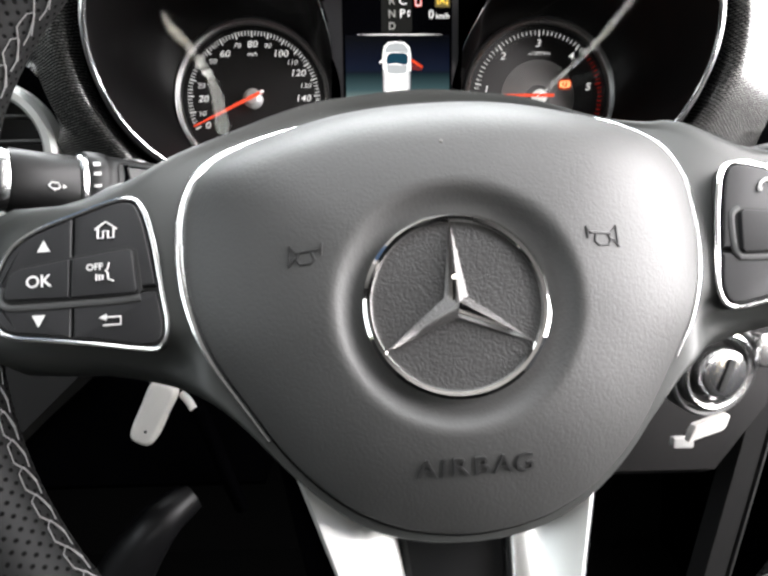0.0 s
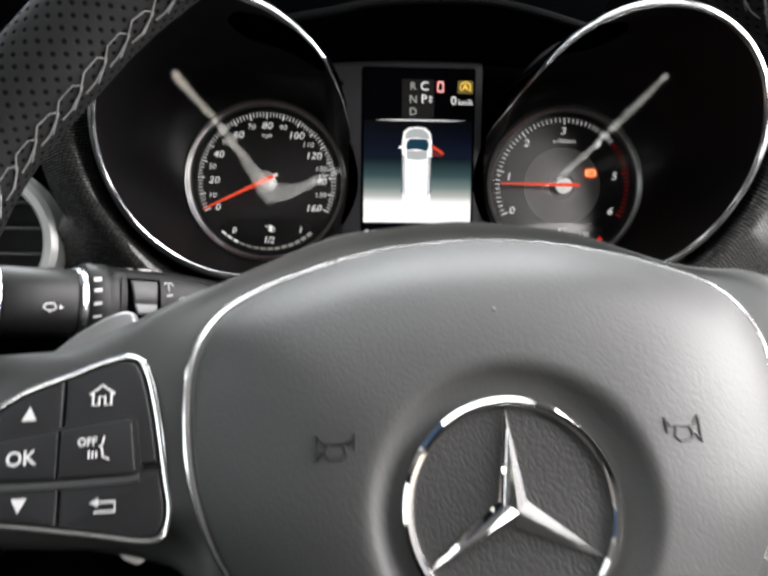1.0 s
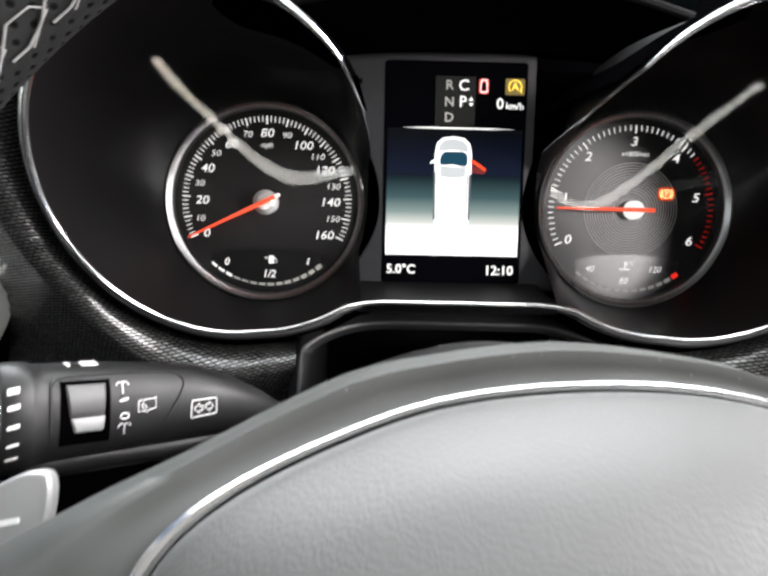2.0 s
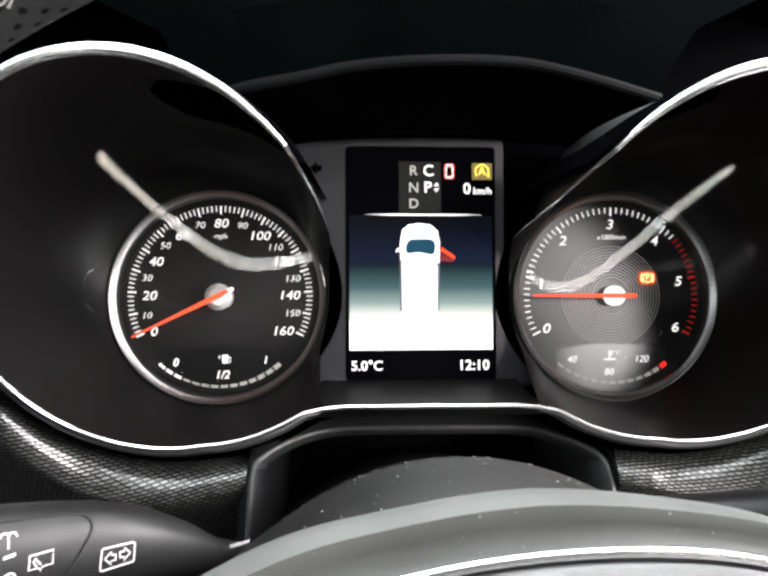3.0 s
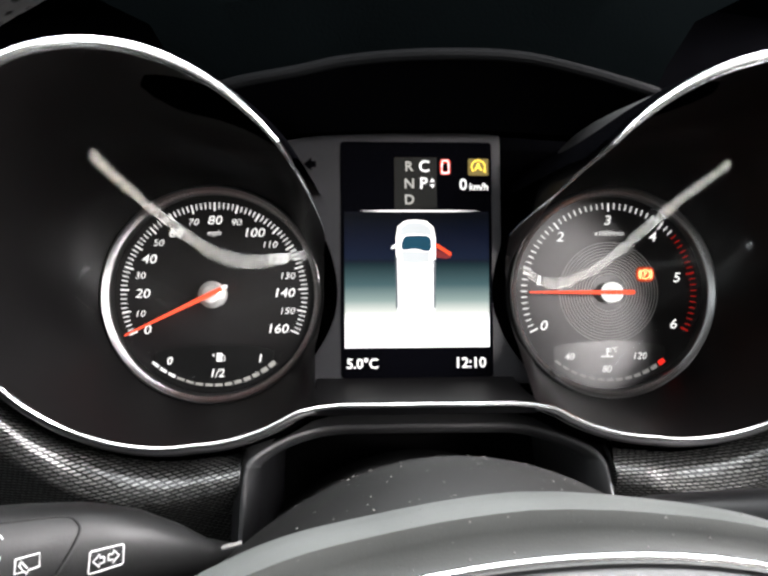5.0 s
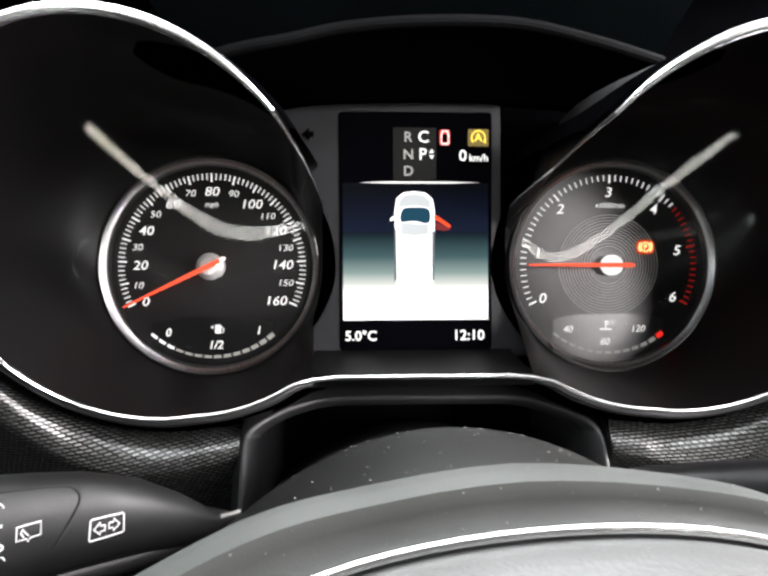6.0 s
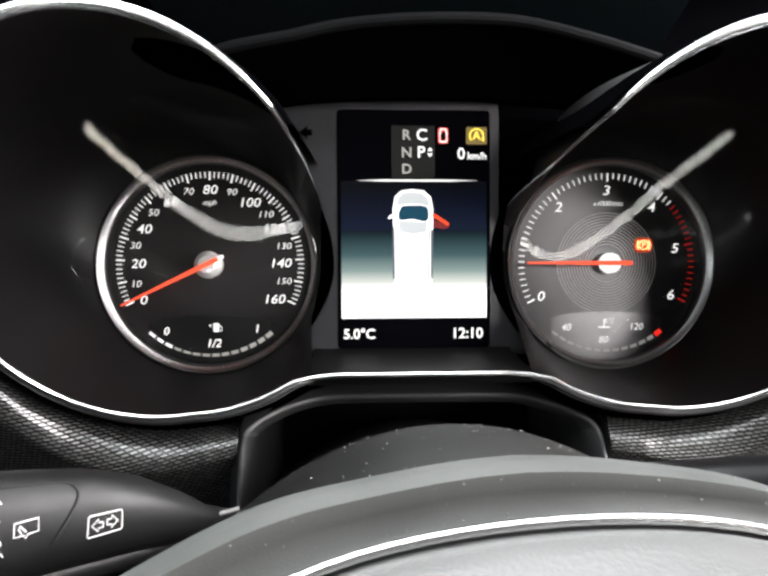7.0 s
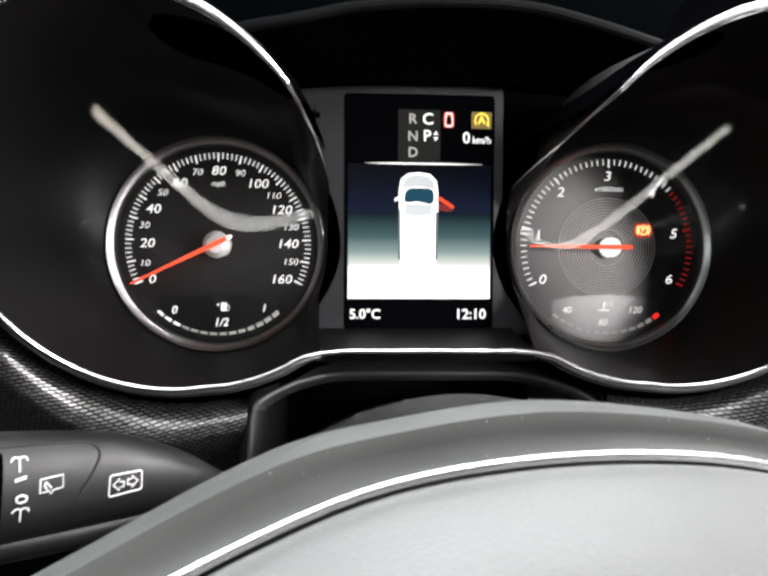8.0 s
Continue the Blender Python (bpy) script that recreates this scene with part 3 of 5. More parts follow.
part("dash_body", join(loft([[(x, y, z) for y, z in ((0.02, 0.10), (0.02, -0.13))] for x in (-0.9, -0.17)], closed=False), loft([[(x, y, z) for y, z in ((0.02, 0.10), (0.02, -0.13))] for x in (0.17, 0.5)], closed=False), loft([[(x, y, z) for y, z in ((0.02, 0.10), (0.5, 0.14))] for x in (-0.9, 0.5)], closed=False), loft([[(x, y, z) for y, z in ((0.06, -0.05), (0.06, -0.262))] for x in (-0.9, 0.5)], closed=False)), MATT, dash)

# ---- instrument cluster ----
cluster = thing("instrument_cluster", "black instrument cluster with two round dials and a lit display", "instrument cluster")


# bend of each gauge glass, in rising powers towards the screen and upwards
PANE = {-1: (-0.01012, 0.00531, -0.00083, 0.00504, -0.00426, 0.00119, 0.00239, -0.00666, -0.00100, 0.00053, -0.00145, 0.00163, -0.00284, 0.00006, -0.00043, 0.00029, -0.00119, 0.00060, 0.00297, 0.00059),
        1: (-0.01281, 0.01295, 0.00339, 0.01192, -0.00219, -0.00030, -0.00452, -0.00260, -0.00309, -0.00303, 0.00381, 0.00032, -0.00362, 0.00033, 0.00268, -0.00210, 0.00124, 0.00182, -0.00270, 0.00065, -0.00062, 0.00028, -0.00063, 0.00125, 0.00096, -0.00147, 0.00060)}
POWERS = [(i, n - i) for n in range(1, 7) for i in range(n + 1)]


def pane_depth(u, w, side):
    """Depth of the gauge glass, a smoothly bent pane that leans towards the driver at its outer upper end."""
    u, w = u / 0.06, w / 0.06
    return -0.0237 + sum(k * u ** i * w ** j for k, (i, j) in zip(PANE[side], POWERS))


def glass_edge(a):
    """Reach of the gauge glass from the dial's centre at angle a (0 towards the screen)."""
    a %= 360
    return 0.0572 - 0.0062 * smoothstep(195, 225, a) * (1 - smoothstep(315, 345, a)) + 0.0253 * smoothstep(18, 62, a) * (1 - smoothstep(126, 148, a))


def tube_skin(side):
    """Smooth black bowl from the dial's ring out to the mouth, swelling round the upper glass."""
    angles = [-43.3 + 360 * i / 120 for i in range(120)]
    cx, cz = side * 0.1112, 0.0014
    rings = [[] for _ in range(13)]
    for a in angles:
        p = mouth(a, -0.0004, 0.0008, side)
        d = Vector((p.x - cx, 0, p.z - cz)).normalized()
        base = Vector((cx, 0.0006, cz)) + d * 0.0594
        e = 0.0612 + 0.0225 * smoothstep(18, 62, a % 360) * (1 - smoothstep(140, 250, a % 360))
        middle = Vector((cx, max(-0.040, p.y * 0.6), cz)) + d * e
        low = smoothstep(170, 235, a % 360) * (1 - smoothstep(305, 335, a % 360))
        middle = middle.lerp(base.lerp(p, 0.5), low)
        bend = middle * 2 - base * 0.5 - p * 0.5
        for k, ring in enumerate(rings):
            t = k / 12
            ring.append(base * (1 - t) ** 2 + bend * 2 * t * (1 - t) + p * t * t)
    return loft(rings)


for side in (-1, 1):
    part("gauge_tube", tube_skin(side), TUBE, cluster, "black inner wall of the gauge tube")

trim_line = [mouth(a, 0, 0, -1) for a in list(range(21, 42, 3)) + list(range(42, 318, 3)) + [316.7]]
trim_line += [Vector((x, -0.0518 - 0.0007 * math.cos(x * 40), -0.0504)) for x in (-0.040, -0.026, -0.012)]
trim_line = trim_line + [Vector((0.0, -0.0518, -0.0504))] + [Vector((-p.x, p.y, p.z)) for p in trim_line[::-1]]
part("chrome_trim", sweep(trim_line, lambda s: (0.0012 + 0.0004 * (smoothstep(0.03, 0.10, s) * (1 - smoothstep(0.20, 0.28, s)) + smoothstep(0.72, 0.80, s) * (1 - smoothstep(0.90, 0.97, s)))) * (0.3 + 0.7 * smoothstep(0, 0.06, s) * smoothstep(0, 0.06, 1 - s)), 12, up=(0, -1, 0.4)), TRIM, cluster, "satin chrome line round both gauge mouths")
for side in (-1, 1):
    part("trim_skirt", sweep([mouth(a, 0.0016, 0.0012, side) for a in range(52, 318, 3)], lambda s: 0.0012 * smoothstep(0, 0.12, s) * (0.6 + 0.4 * smoothstep(0, 0.08, 1 - s)) + 0.0001, 8, up=(0, -1, 0.4)), SKIRT, cluster, "grey outer slope of the chrome line")
    part("trim_seam", sweep([mouth(a, 0.0034, 0.0034, side) for a in range(190, 317, 3)], lambda s: 0.0007 * smoothstep(0, 0.1, s) * smoothstep(0, 0.1, 1 - s) + 0.0001, 8, up=(0, -1, 0.4)), LIPGREY, cluster, "dark satin line under the chrome")
floor_x = [-0.0535 + 0.107 * i / 12 for i in range(13)]
part("cluster_floor", loft([[(x, y, z) for x in floor_x] for y, z in ((-0.002, -0.0440), (-0.010, -0.0462), (-0.030, -0.0490), (-0.050, -0.0496))], closed=False), TUBE, cluster)
part("cluster_underside", loft([[(x, y, z) for x in floor_x] for y, z in ((-0.052, -0.0520), (-0.046, -0.0560), (-0.034, -0.0585), (-0.020, -0.060))], closed=False), BLACK, cluster)

def waist(z, side):
    """Edge of the centre panel where it curves round a dial."""
    r = 0.0650 + 0.0040 * smoothstep(-0.045, 0.0, z)
    reach = 0.1115 - math.sqrt(max(r * r - (z - 0.0014) ** 2, 0.0))
    # right side cut short: the black backing stands in for the hood's shadow
    upper = 0.066 + 0.018 * smoothstep(0.035, 0.060, z) if side < 0 else 0.0475
    return side * min(reach, upper if z > 0 else 0.075)


heights = [-0.0485 + 0.0045 * i for i in range(30)]
bezel = [(waist(z, -1), z) for z in heights] + [(-0.062, 0.0862), (-0.038, 0.0890), (0.0, 0.0908), (0.036, 0.0896), (0.047, 0.0885)] + [(waist(z, 1), z) for z in heights[::-1]]
# black sheet fills the gaps and replaces shade right of the display
part("panel_backing", plate([(-0.088, -0.046), (0.088, -0.046), (0.088, 0.084), (-0.088, 0.084)], -0.002, 0.0, 0, facing(0, 0.0125, 0)), MATT, cluster)
part("centre_panel", plate(bezel, -0.004, 0.0034, 0.0006, pose(0, 0, 0, 90)), PANELGREY, cluster, "dark grey panel between the dials")
part("turn_arrow", plate([(-0.0035, 0.0016), (-0.001, 0.0016), (-0.001, 0.0036), (0.0032, 0), (-0.001, -0.0036), (-0.001, -0.0016), (-0.0035, -0.0016)][::-1], 0, 0.0002, 0, facing(-0.0572, -0.0036, 0.0719, 180)), MATT, cluster, "unlit dark turn arrow")

# dials
SLANT = 0.2


def numerals(entries, cx, size_big, size_small):
    out = []
    for text, x, z, big in entries:
        ob = part("numeral", words(text, size_big if big else size_small, facing(x, 0.0068, z), SLANT, wide=1.16, bold=0.00003 if big else -0.00003), WHITE, cluster)
        out.append(ob)
    return out


def ticks(cx, a0, a1, count, major, r0=0.0472, r1=0.0512, keep=None):
    bm = bmesh.new()
    for i in range(count + 1):
        a = a0 + (a1 - a0) * i / count
        if keep and not keep(a):
            continue
        big = i % major == 0
        w, ra = (0.00042, r0 - 0.0008) if big else (0.00027, r0 + 0.0006)
        plate([(ra, -w), (r1, -w), (r1, w), (ra, w)], 0, 0.0001, 0, facing(cx, 0.0069, 0.0014, a), bm)
    return bm


def ring_profile(cx):
    """Knurled bezel: a leaning band with a rolled edge."""
    return turned([(0.0602, -0.0030), (0.0598, -0.0008), (0.0592, 0.0005), (0.0585, 0.0007), (0.0579, 0.0003), (0.0557, -0.0020), (0.0553, -0.0032), (0.0552, -0.0074)], 96, facing(cx, 0.0, 0.0014))


def knurls(cx):
    """Fine ribs on the leaning band of the bezel."""
    bm = bmesh.new()
    for i in range(240):
        a = 2 * math.pi * i / 240
        m = facing(cx, 0, 0.0014, math.degrees(a))
        pts = [(0.0580, -0.00030, 0.0003), (0.0580, 0.00030, 0.0003), (0.0557, 0.00030, -0.0020), (0.0557, -0.00030, -0.0020)]
        low = [bm.verts.new(m @ Vector(p)) for p in pts]
        ridge = [bm.verts.new(m @ Vector((0.0580, 0, 0.00037))), bm.verts.new(m @ Vector((0.0556, 0, -0.00193)))]
        bm.faces.new((low[0], low[3], ridge[1], ridge[0]))
        bm.faces.new((low[1], ridge[0], ridge[1], low[2]))
    return bm


def crescent(cx):
    pts = [(-0.0325, 0.0005), (-0.028, 0.0020), (-0.018, 0.0035), (0.0, 0.0042), (0.018, 0.0035), (0.028, 0.0020), (0.0325, 0.0005)]
    arc = [(0.0520 * math.sin(radians(a)), 0.0300 - 0.0520 * math.cos(radians(a))) for a in range(38, -39, -4)]
    return plate(pts + [(x, z) for x, z in arc], 0, 0.0002, 0, facing(cx, 0.0073, -0.0305))


def segments(cx, a0, a1, count, wide, r=0.0500, only=None):
    bm = bmesh.new()
    for i in range(count):
        if only and not only(i):
            continue
        a = a0 + (a1 - a0) * i / (count - 1)
        big = 0.0006 + 0.0007 * wide(i)
        plate([(-0.0020, -big), (0.0020, -big), (0.0020, big), (-0.0020, big)], 0, 0.0001, 0, facing(cx, 0.0068, 0.0014, a) @ pose(0, -r, 0), bm)
    return bm


def needle(cx, angle):
    m = facing(cx, -0.0044, 0.0014, angle)
    bm = plate([(0.0495, -0.00045), (0.0495, 0.00045), (0, 0.0013), (-0.0090, 0.0012), (-0.0100, 0.0), (-0.0090, -0.0012), (0, -0.0013)], 0.0, 0.0008, 0.0003, m)
    return bm


def hub(cx, r):
    return turned([(r + 0.0022, -0.0060), (r + 0.0020, -0.0020), (r, 0.0), (r, 0.0012), (r * 0.8, 0.0021), (r * 0.4, 0.0024), (0.0001, 0.0024)], 32, facing(cx, -0.0014, 0.0014))


LEFT, RIGHT = -0.1106, 0.1125
for cx in (LEFT, RIGHT):
    part("dial_face", plate(disc(0.0555, 72), -0.002, 0, 0, facing(cx, 0.0075, 0.0014)), DIALFACE, cluster, "near-black dial face")
    part("dial_ring", ring_profile(cx), RINGDARK, cluster, "silver knurled dial ring", smooth=11)
    part("knurl", knurls(cx), KNURL, cluster, smooth=5)
    part("lower_window", crescent(cx), DIALDARK, cluster)

speed = [("0", -0.147, -0.018, 1), ("10", -0.151, -0.009, 0), ("20", -0.1495, 0.002, 1), ("30", -0.151, 0.012, 0), ("40", -0.146, 0.021, 1), ("50", -0.141, 0.030, 0), ("60", -0.1315, 0.0355, 1), ("70", -0.122, 0.0415, 0), ("80", -0.1102, 0.0425, 1), ("90", -0.0985, 0.0413, 0), ("100", -0.0888, 0.0355, 1), ("110", -0.0802, 0.029, 0), ("120", -0.0758, 0.021, 1), ("130", -0.0705, 0.0115, 0), ("140", -0.0722, 0.002, 1), ("150", -0.0706, -0.008, 0), ("160", -0.0758, -0.018, 1)]
numerals(speed, LEFT, 0.0070, 0.0051)
part("scale", ticks(LEFT, 205.6, -25.6, 80, 5), WHITE, cluster, "ring of white tick marks")
part("unit", words("mph", 0.0042, facing(LEFT, 0.0068, 0.0355), SLANT), WHITE, cluster)
for text, x, z, s in (("0", -0.1350, -0.0352, 0.0062), ("1/2", -0.1092, -0.0422, 0.0064), ("1", -0.0855, -0.0343, 0.0062)):
    part("fuel_mark", words(text, s, facing(x, 0.0068, z), SLANT, bold=0.0001), WHITE, cluster)
pump = plate(rounded(-0.0018, 0.0014, -0.0024, 0.0024, 0.0005), 0, 0.0001, 0, facing(-0.1078, 0.0068, -0.0333))
plate([(-0.0030, 0.0012), (-0.0042, 0.0022), (-0.0030, 0.0030)], 0, 0.0001, 0, facing(-0.1078, 0.0068, -0.0343), pump)
sweep([facing(-0.1078, 0.0067, -0.0333) @ Vector(p) for p in ((0.0014, 0.0012, 0), (0.0027, 0.0004, 0), (0.0027, -0.0017, 0), (0.0020, -0.0020, 0))], 0.0003, 5, bm=pump)
part("fuel_pump_symbol", pump, WHITE, cluster)
part("fuel_bar", segments(LEFT, -40, 39, 14, lambda i: 0.25 if i < 3 else (0 if i < 5 else (i - 4) / 9), only=lambda i: i < 3), WHITE, cluster, "bright fuel level segments")
part("fuel_bar", segments(LEFT, -40, 39, 14, lambda i: 0 if i < 5 else (i - 4) / 9, only=lambda i: i >= 3), DIM, cluster, "dim grey fuel level segments")

revs = [("0", 0.0745, -0.0175, 1), ("1", 0.0715, 0.0080, 1), ("2", 0.0845, 0.033, 1), ("3", 0.1122, 0.0425, 1), ("4", 0.1385, 0.033, 1), ("5", 0.1525, 0.0095, 1), ("6", 0.1502, -0.0172, 1)]
numerals(revs, RIGHT, 0.0078, 0.0056)
part("scale", ticks(RIGHT, 206, -26, 60, 10, keep=lambda a: a > 43), WHITE, cluster, "ring of white tick marks")
part("scale", ticks(RIGHT, 206, -26, 60, 10, keep=lambda a: a <= 43), REDZONE, cluster, "dark red tick marks of the red zone")
part("unit", words("x1000/min", 0.0040, facing(RIGHT + 0.0005, 0.0068, 0.0352), SLANT), WHITE, cluster)
rings = bmesh.new()
for i in range(12):
    r = 0.0105 + 0.00162 * i
    turned([(r, 0), (r + 0.00032, 0.00008), (r + 0.00064, 0)], 72, facing(RIGHT, 0.0074, 0.0014), rings)
part("grooves", rings, PRINTGREY, cluster, "fine concentric grooves round the hub")
for text, x, z, s in (("40", 0.0892, -0.0352, 0.0056), ("80", 0.1108, -0.0425, 0.0056), ("120", 0.1300, -0.0352, 0.0056)):
    part("temperature_mark", words(text, s, facing(x, 0.0068, z), SLANT), WHITE, cluster)
coolant = plate([(-0.0004, -0.0018), (0.0004, -0.0018), (0.0004, 0.0026), (-0.0004, 0.0026)], 0, 0.0001, 0, facing(0.1110, 0.0068, -0.0330))
for z in (0.0022, 0.0008):
    plate([(0.0004, z - 0.0003), (0.0020, z - 0.0003), (0.0020, z + 0.0003), (0.0004, z + 0.0003)], 0, 0.0001, 0, facing(0.1110, 0.0068, -0.0330), coolant)
plate([(-0.0035, -0.0026), (0.0035, -0.0026), (0.0035, -0.0018), (-0.0035, -0.0018)], 0, 0.0001, 0, facing(0.1110, 0.0068, -0.0330), coolant)
words("°C", 0.0034, facing(0.1152, 0.0068, -0.0315), SLANT, coolant)
part("coolant_symbol", coolant, WHITE, cluster)
part("temperature_bar", segments(RIGHT, -37, 37, 13, lambda i: 0 if i < 6 else (i - 5) / 8, only=lambda i: i < 12), FAINT, cluster, "dim grey temperature segments")
part("temperature_bar", segments(RIGHT, -37, 37, 13, lambda i: 1.1, only=lambda i: i == 12), lit("lit_hot_red", (0.9, 0.03, 0.02), 0.7), cluster, "red hot-end segment")
brake = bmesh.new()
turned([(0.0022, 0), (0.00255, 0.0001), (0.0029, 0)], 32, facing(0.1338, 0.0066, 0.0117), brake)
words("P", 0.0040, facing(0.1338, 0.0066, 0.0117), 0, brake, bold=0.0001)
for s in (-1, 1):
    arc = [(s * 0.0037 * math.cos(radians(a)), 0.0037 * math.sin(radians(a)), 0) for a in range(-42, 43, 12)]
    sweep([facing(0.1338, 0.0066, 0.0117) @ Vector(p) for p in arc], 0.00045, 6, bm=brake)
part("parking_brake_lamp", brake, WARN, cluster, "glowing red parking brake symbol")
# halo of the brake lamp, drawn as a dim glowing plate
part("lamp_glow", plate(rounded(-0.0054, 0.0054, -0.0042, 0.0042, 0.0030), 0, 0.0001, 0, facing(0.1338, 0.0071, 0.0117)), lit("lit_lamp_halo", (0.42, 0.05, 0.015), 0.8), cluster)
part("needle", needle(LEFT, 205.8), RED, cluster, "glowing red needle resting at zero")
part("needle", needle(RIGHT, 179.7), RED, cluster, "glowing red needle at idle")
part("needle_tip", plate([(-0.0100, -0.0010), (-0.0072, -0.0011), (-0.0072, 0.0011), (-0.0100, 0.0010), (-0.0106, 0.0)], 0.0002, 0.0010, 0.0002, facing(LEFT, -0.0044, 0.0014, 205.8)), WHITE, cluster, "white tail of the needle")
part("hub", hub(LEFT, 0.0054), HUBWHITE, cluster, "polished metal hub")
# the right hub is no lamp; its brightness is emission in the material
part("hub", hub(RIGHT, 0.0036), lit("hub_glow", (1.0, 0.98, 0.94), 0.7), cluster, "white hub with added glow")

# display
screen_z = lambda y: facing(0, y, 0)
display = part("display", plate(rounded(-0.0405, 0.0425, -0.0445, 0.0860, 0.0025), -0.001, 0.0010, 0.0004, facing(0.0, -0.0032, 0.0)), SCREENBLACK, cluster, "upright colour display in a black frame")
part("picture", plate([(-0.0385, -0.0280), (0.0405, -0.0280), (0.0405, 0.0475), (-0.0385, 0.0475)], 0, 0.0001, 0, screen_z(-0.0043)), GLOW, display, "blue sky fading to a white ground")
part("gear_field", plate([(-0.0112, 0.0492), (0.0122, 0.0492), (0.0122, 0.0775), (-0.0112, 0.0775)], 0, 0.0001, 0, screen_z(-0.0043)), MENUGREY, display)
part("dividing_line", plate([(-0.030, 0.0), (-0.015, -0.0005), (0.020, -0.0005), (0.036, 0.0), (0.020, 0.0005), (-0.015, 0.0005)], 0, 0.0001, 0, facing(0, -0.0045, 0.0480)), WHITE, display)
Y = -0.0046
for text, x, z, s, mt in (("R", -0.0032, 0.0722, 0.0076, DIM), ("N", -0.0030, 0.0628, 0.0076, DIM), ("D", -0.0030, 0.0540, 0.0075, DIM), ("C", 0.0052, 0.0722, 0.0088, WHITE), ("P", 0.0048, 0.0630, 0.0086, WHITE), ("0", 0.0266, 0.0623, 0.0086, WHITE), ("km/h", 0.0352, 0.0612, 0.0052, WHITE), ("5.0°C", -0.0290, -0.0368, 0.0075, WHITE), ("12:10", 0.0298, -0.0368, 0.0079, WHITE)):
    part("lettering", words(text, s, facing(x, Y, z), 0, bold=0.00012), mt, display)
part("arrows", plate([(-0.0014, 0.0006), (0.0014, 0.0006), (0, 0.0028)], 0, 0.0001, 0, facing(0.0096, Y, 0.0632), plate([(-0.0014, -0.0006), (0.0014, -0.0006), (0, -0.0028)], 0, 0.0001, 0, facing(0.0096, Y, 0.0632))), WHITE, display)
part("door_warning_symbol", plate(rounded(-0.0028, 0.0028, -0.0042, 0.0042, 0.0012), 0, 0.0001, 0, facing(0.0168, Y + 0.0002, 0.0722)), DOORLAMP, display, "red and white car-with-open-door symbol")
part("door_warning_centre", plate(rounded(-0.0013, 0.0013, -0.0026, 0.0020, 0.0005), 0, 0.0001, 0, facing(0.0168, Y - 0.0001, 0.0722)), SCREENBLACK, display)
part("start_stop_field", plate(rounded(-0.0056, 0.0056, -0.0046, 0.0046, 0.0007), 0, 0.0001, 0, facing(0.0350, Y + 0.0002, 0.0722)), AMBERDARK, display, "amber start-stop field")
eco = words("A", 0.0058, facing(0.0350, Y, 0.0722), 0, bold=0.0002)
sweep([facing(0.0350, Y, 0.0722) @ Vector((0.0037 * math.cos(radians(a)), 0.0037 * math.sin(radians(a)), 0)) for a in range(-30, 235, 14)], 0.00045, 6, bm=eco)
plate([(0.0026, -0.0022), (0.0042, -0.0010), (0.0040, -0.0034)], 0, 0.0001, 0, facing(0.0350, Y, 0.0722), eco)
part("start_stop_symbol", eco, AMBER, display)
part("door_warning_line", sweep([facing(0.0168, Y - 0.0001, 0.0722) @ Vector((x, y, 0)) for x, y in ((-0.0016, -0.0034), (0.0016, -0.0034), (0.0019, -0.0026), (0.0019, 0.0008), (0.0014, 0.0034), (-0.0014, 0.0034), (-0.0019, 0.0008), (-0.0019, -0.0026))], 0.00048, 6, closed=True), WHITE, display)
# van seen from above
van = [(-0.0098, -0.0110), (-0.0103, 0.0100), (-0.0106, 0.0330), (-0.0095, 0.0395), (-0.0060, 0.0425), (0.0, 0.0433), (0.0062, 0.0425), (0.0100, 0.0392), (0.0112, 0.0330), (0.0110, 0.0100), (0.0104, -0.0110)]
part("van_picture", plate(van, 0, 0.0001, 0, facing(0.0, Y, 0.0)), VANWHITE, display, "white van seen from above with one red open door")
part("van_shade", plate([(-0.0108, -0.0060), (-0.0108, 0.0230), (-0.0098, 0.0230), (-0.0095, -0.0060)], 0, 0.0001, 0, facing(0.0, Y - 0.0002, 0.0), plate([(0.0098, -0.0060), (0.0098, 0.0215), (0.0112, 0.0215), (0.0108, -0.0060)], 0, 0.0001, 0, facing(0.0, Y - 0.0002, 0.0))), VANGREY, display)
for x0, x1 in ((-0.0084, -0.0088), (0.0085, 0.0090)):
    part("van_line", plate([(x0 - 0.0004, -0.0095), (x0 + 0.0003, -0.0095), (x1 + 0.0003, 0.0225), (x1 - 0.0004, 0.0225)], 0, 0.0001, 0, facing(0.0, Y - 0.0003, 0.0)), VANLINE, display)
part("van_roof_shade", plate([(-0.0070, 0.0200), (-0.0074, 0.0262), (0.0080, 0.0256), (0.0076, 0.0200), (0.0, 0.0190)], 0, 0.0001, 0, facing(0.0, Y - 0.0002, 0.0)), VANPALE, display)
part("van_bonnet_shade", plate([(-0.0088, 0.0345), (-0.0080, 0.0385), (-0.0050, 0.0412), (0.0, 0.0420), (0.0052, 0.0412), (0.0084, 0.0384), (0.0094, 0.0342), (0.0, 0.0356)], 0, 0.0001, 0, facing(0.0, Y - 0.00015, 0.0)), VANPALE, display)
part("van_windscreen", plate(smooth_outline([(-0.0072, 0.0270), (-0.0062, 0.0335), (0.0, 0.0346), (0.0080, 0.0335), (0.0078, 0.0262), (0.0, 0.0272)], 4), 0, 0.0001, 0, facing(0.0, Y - 0.0003, 0.0)), VANGLASS, display)
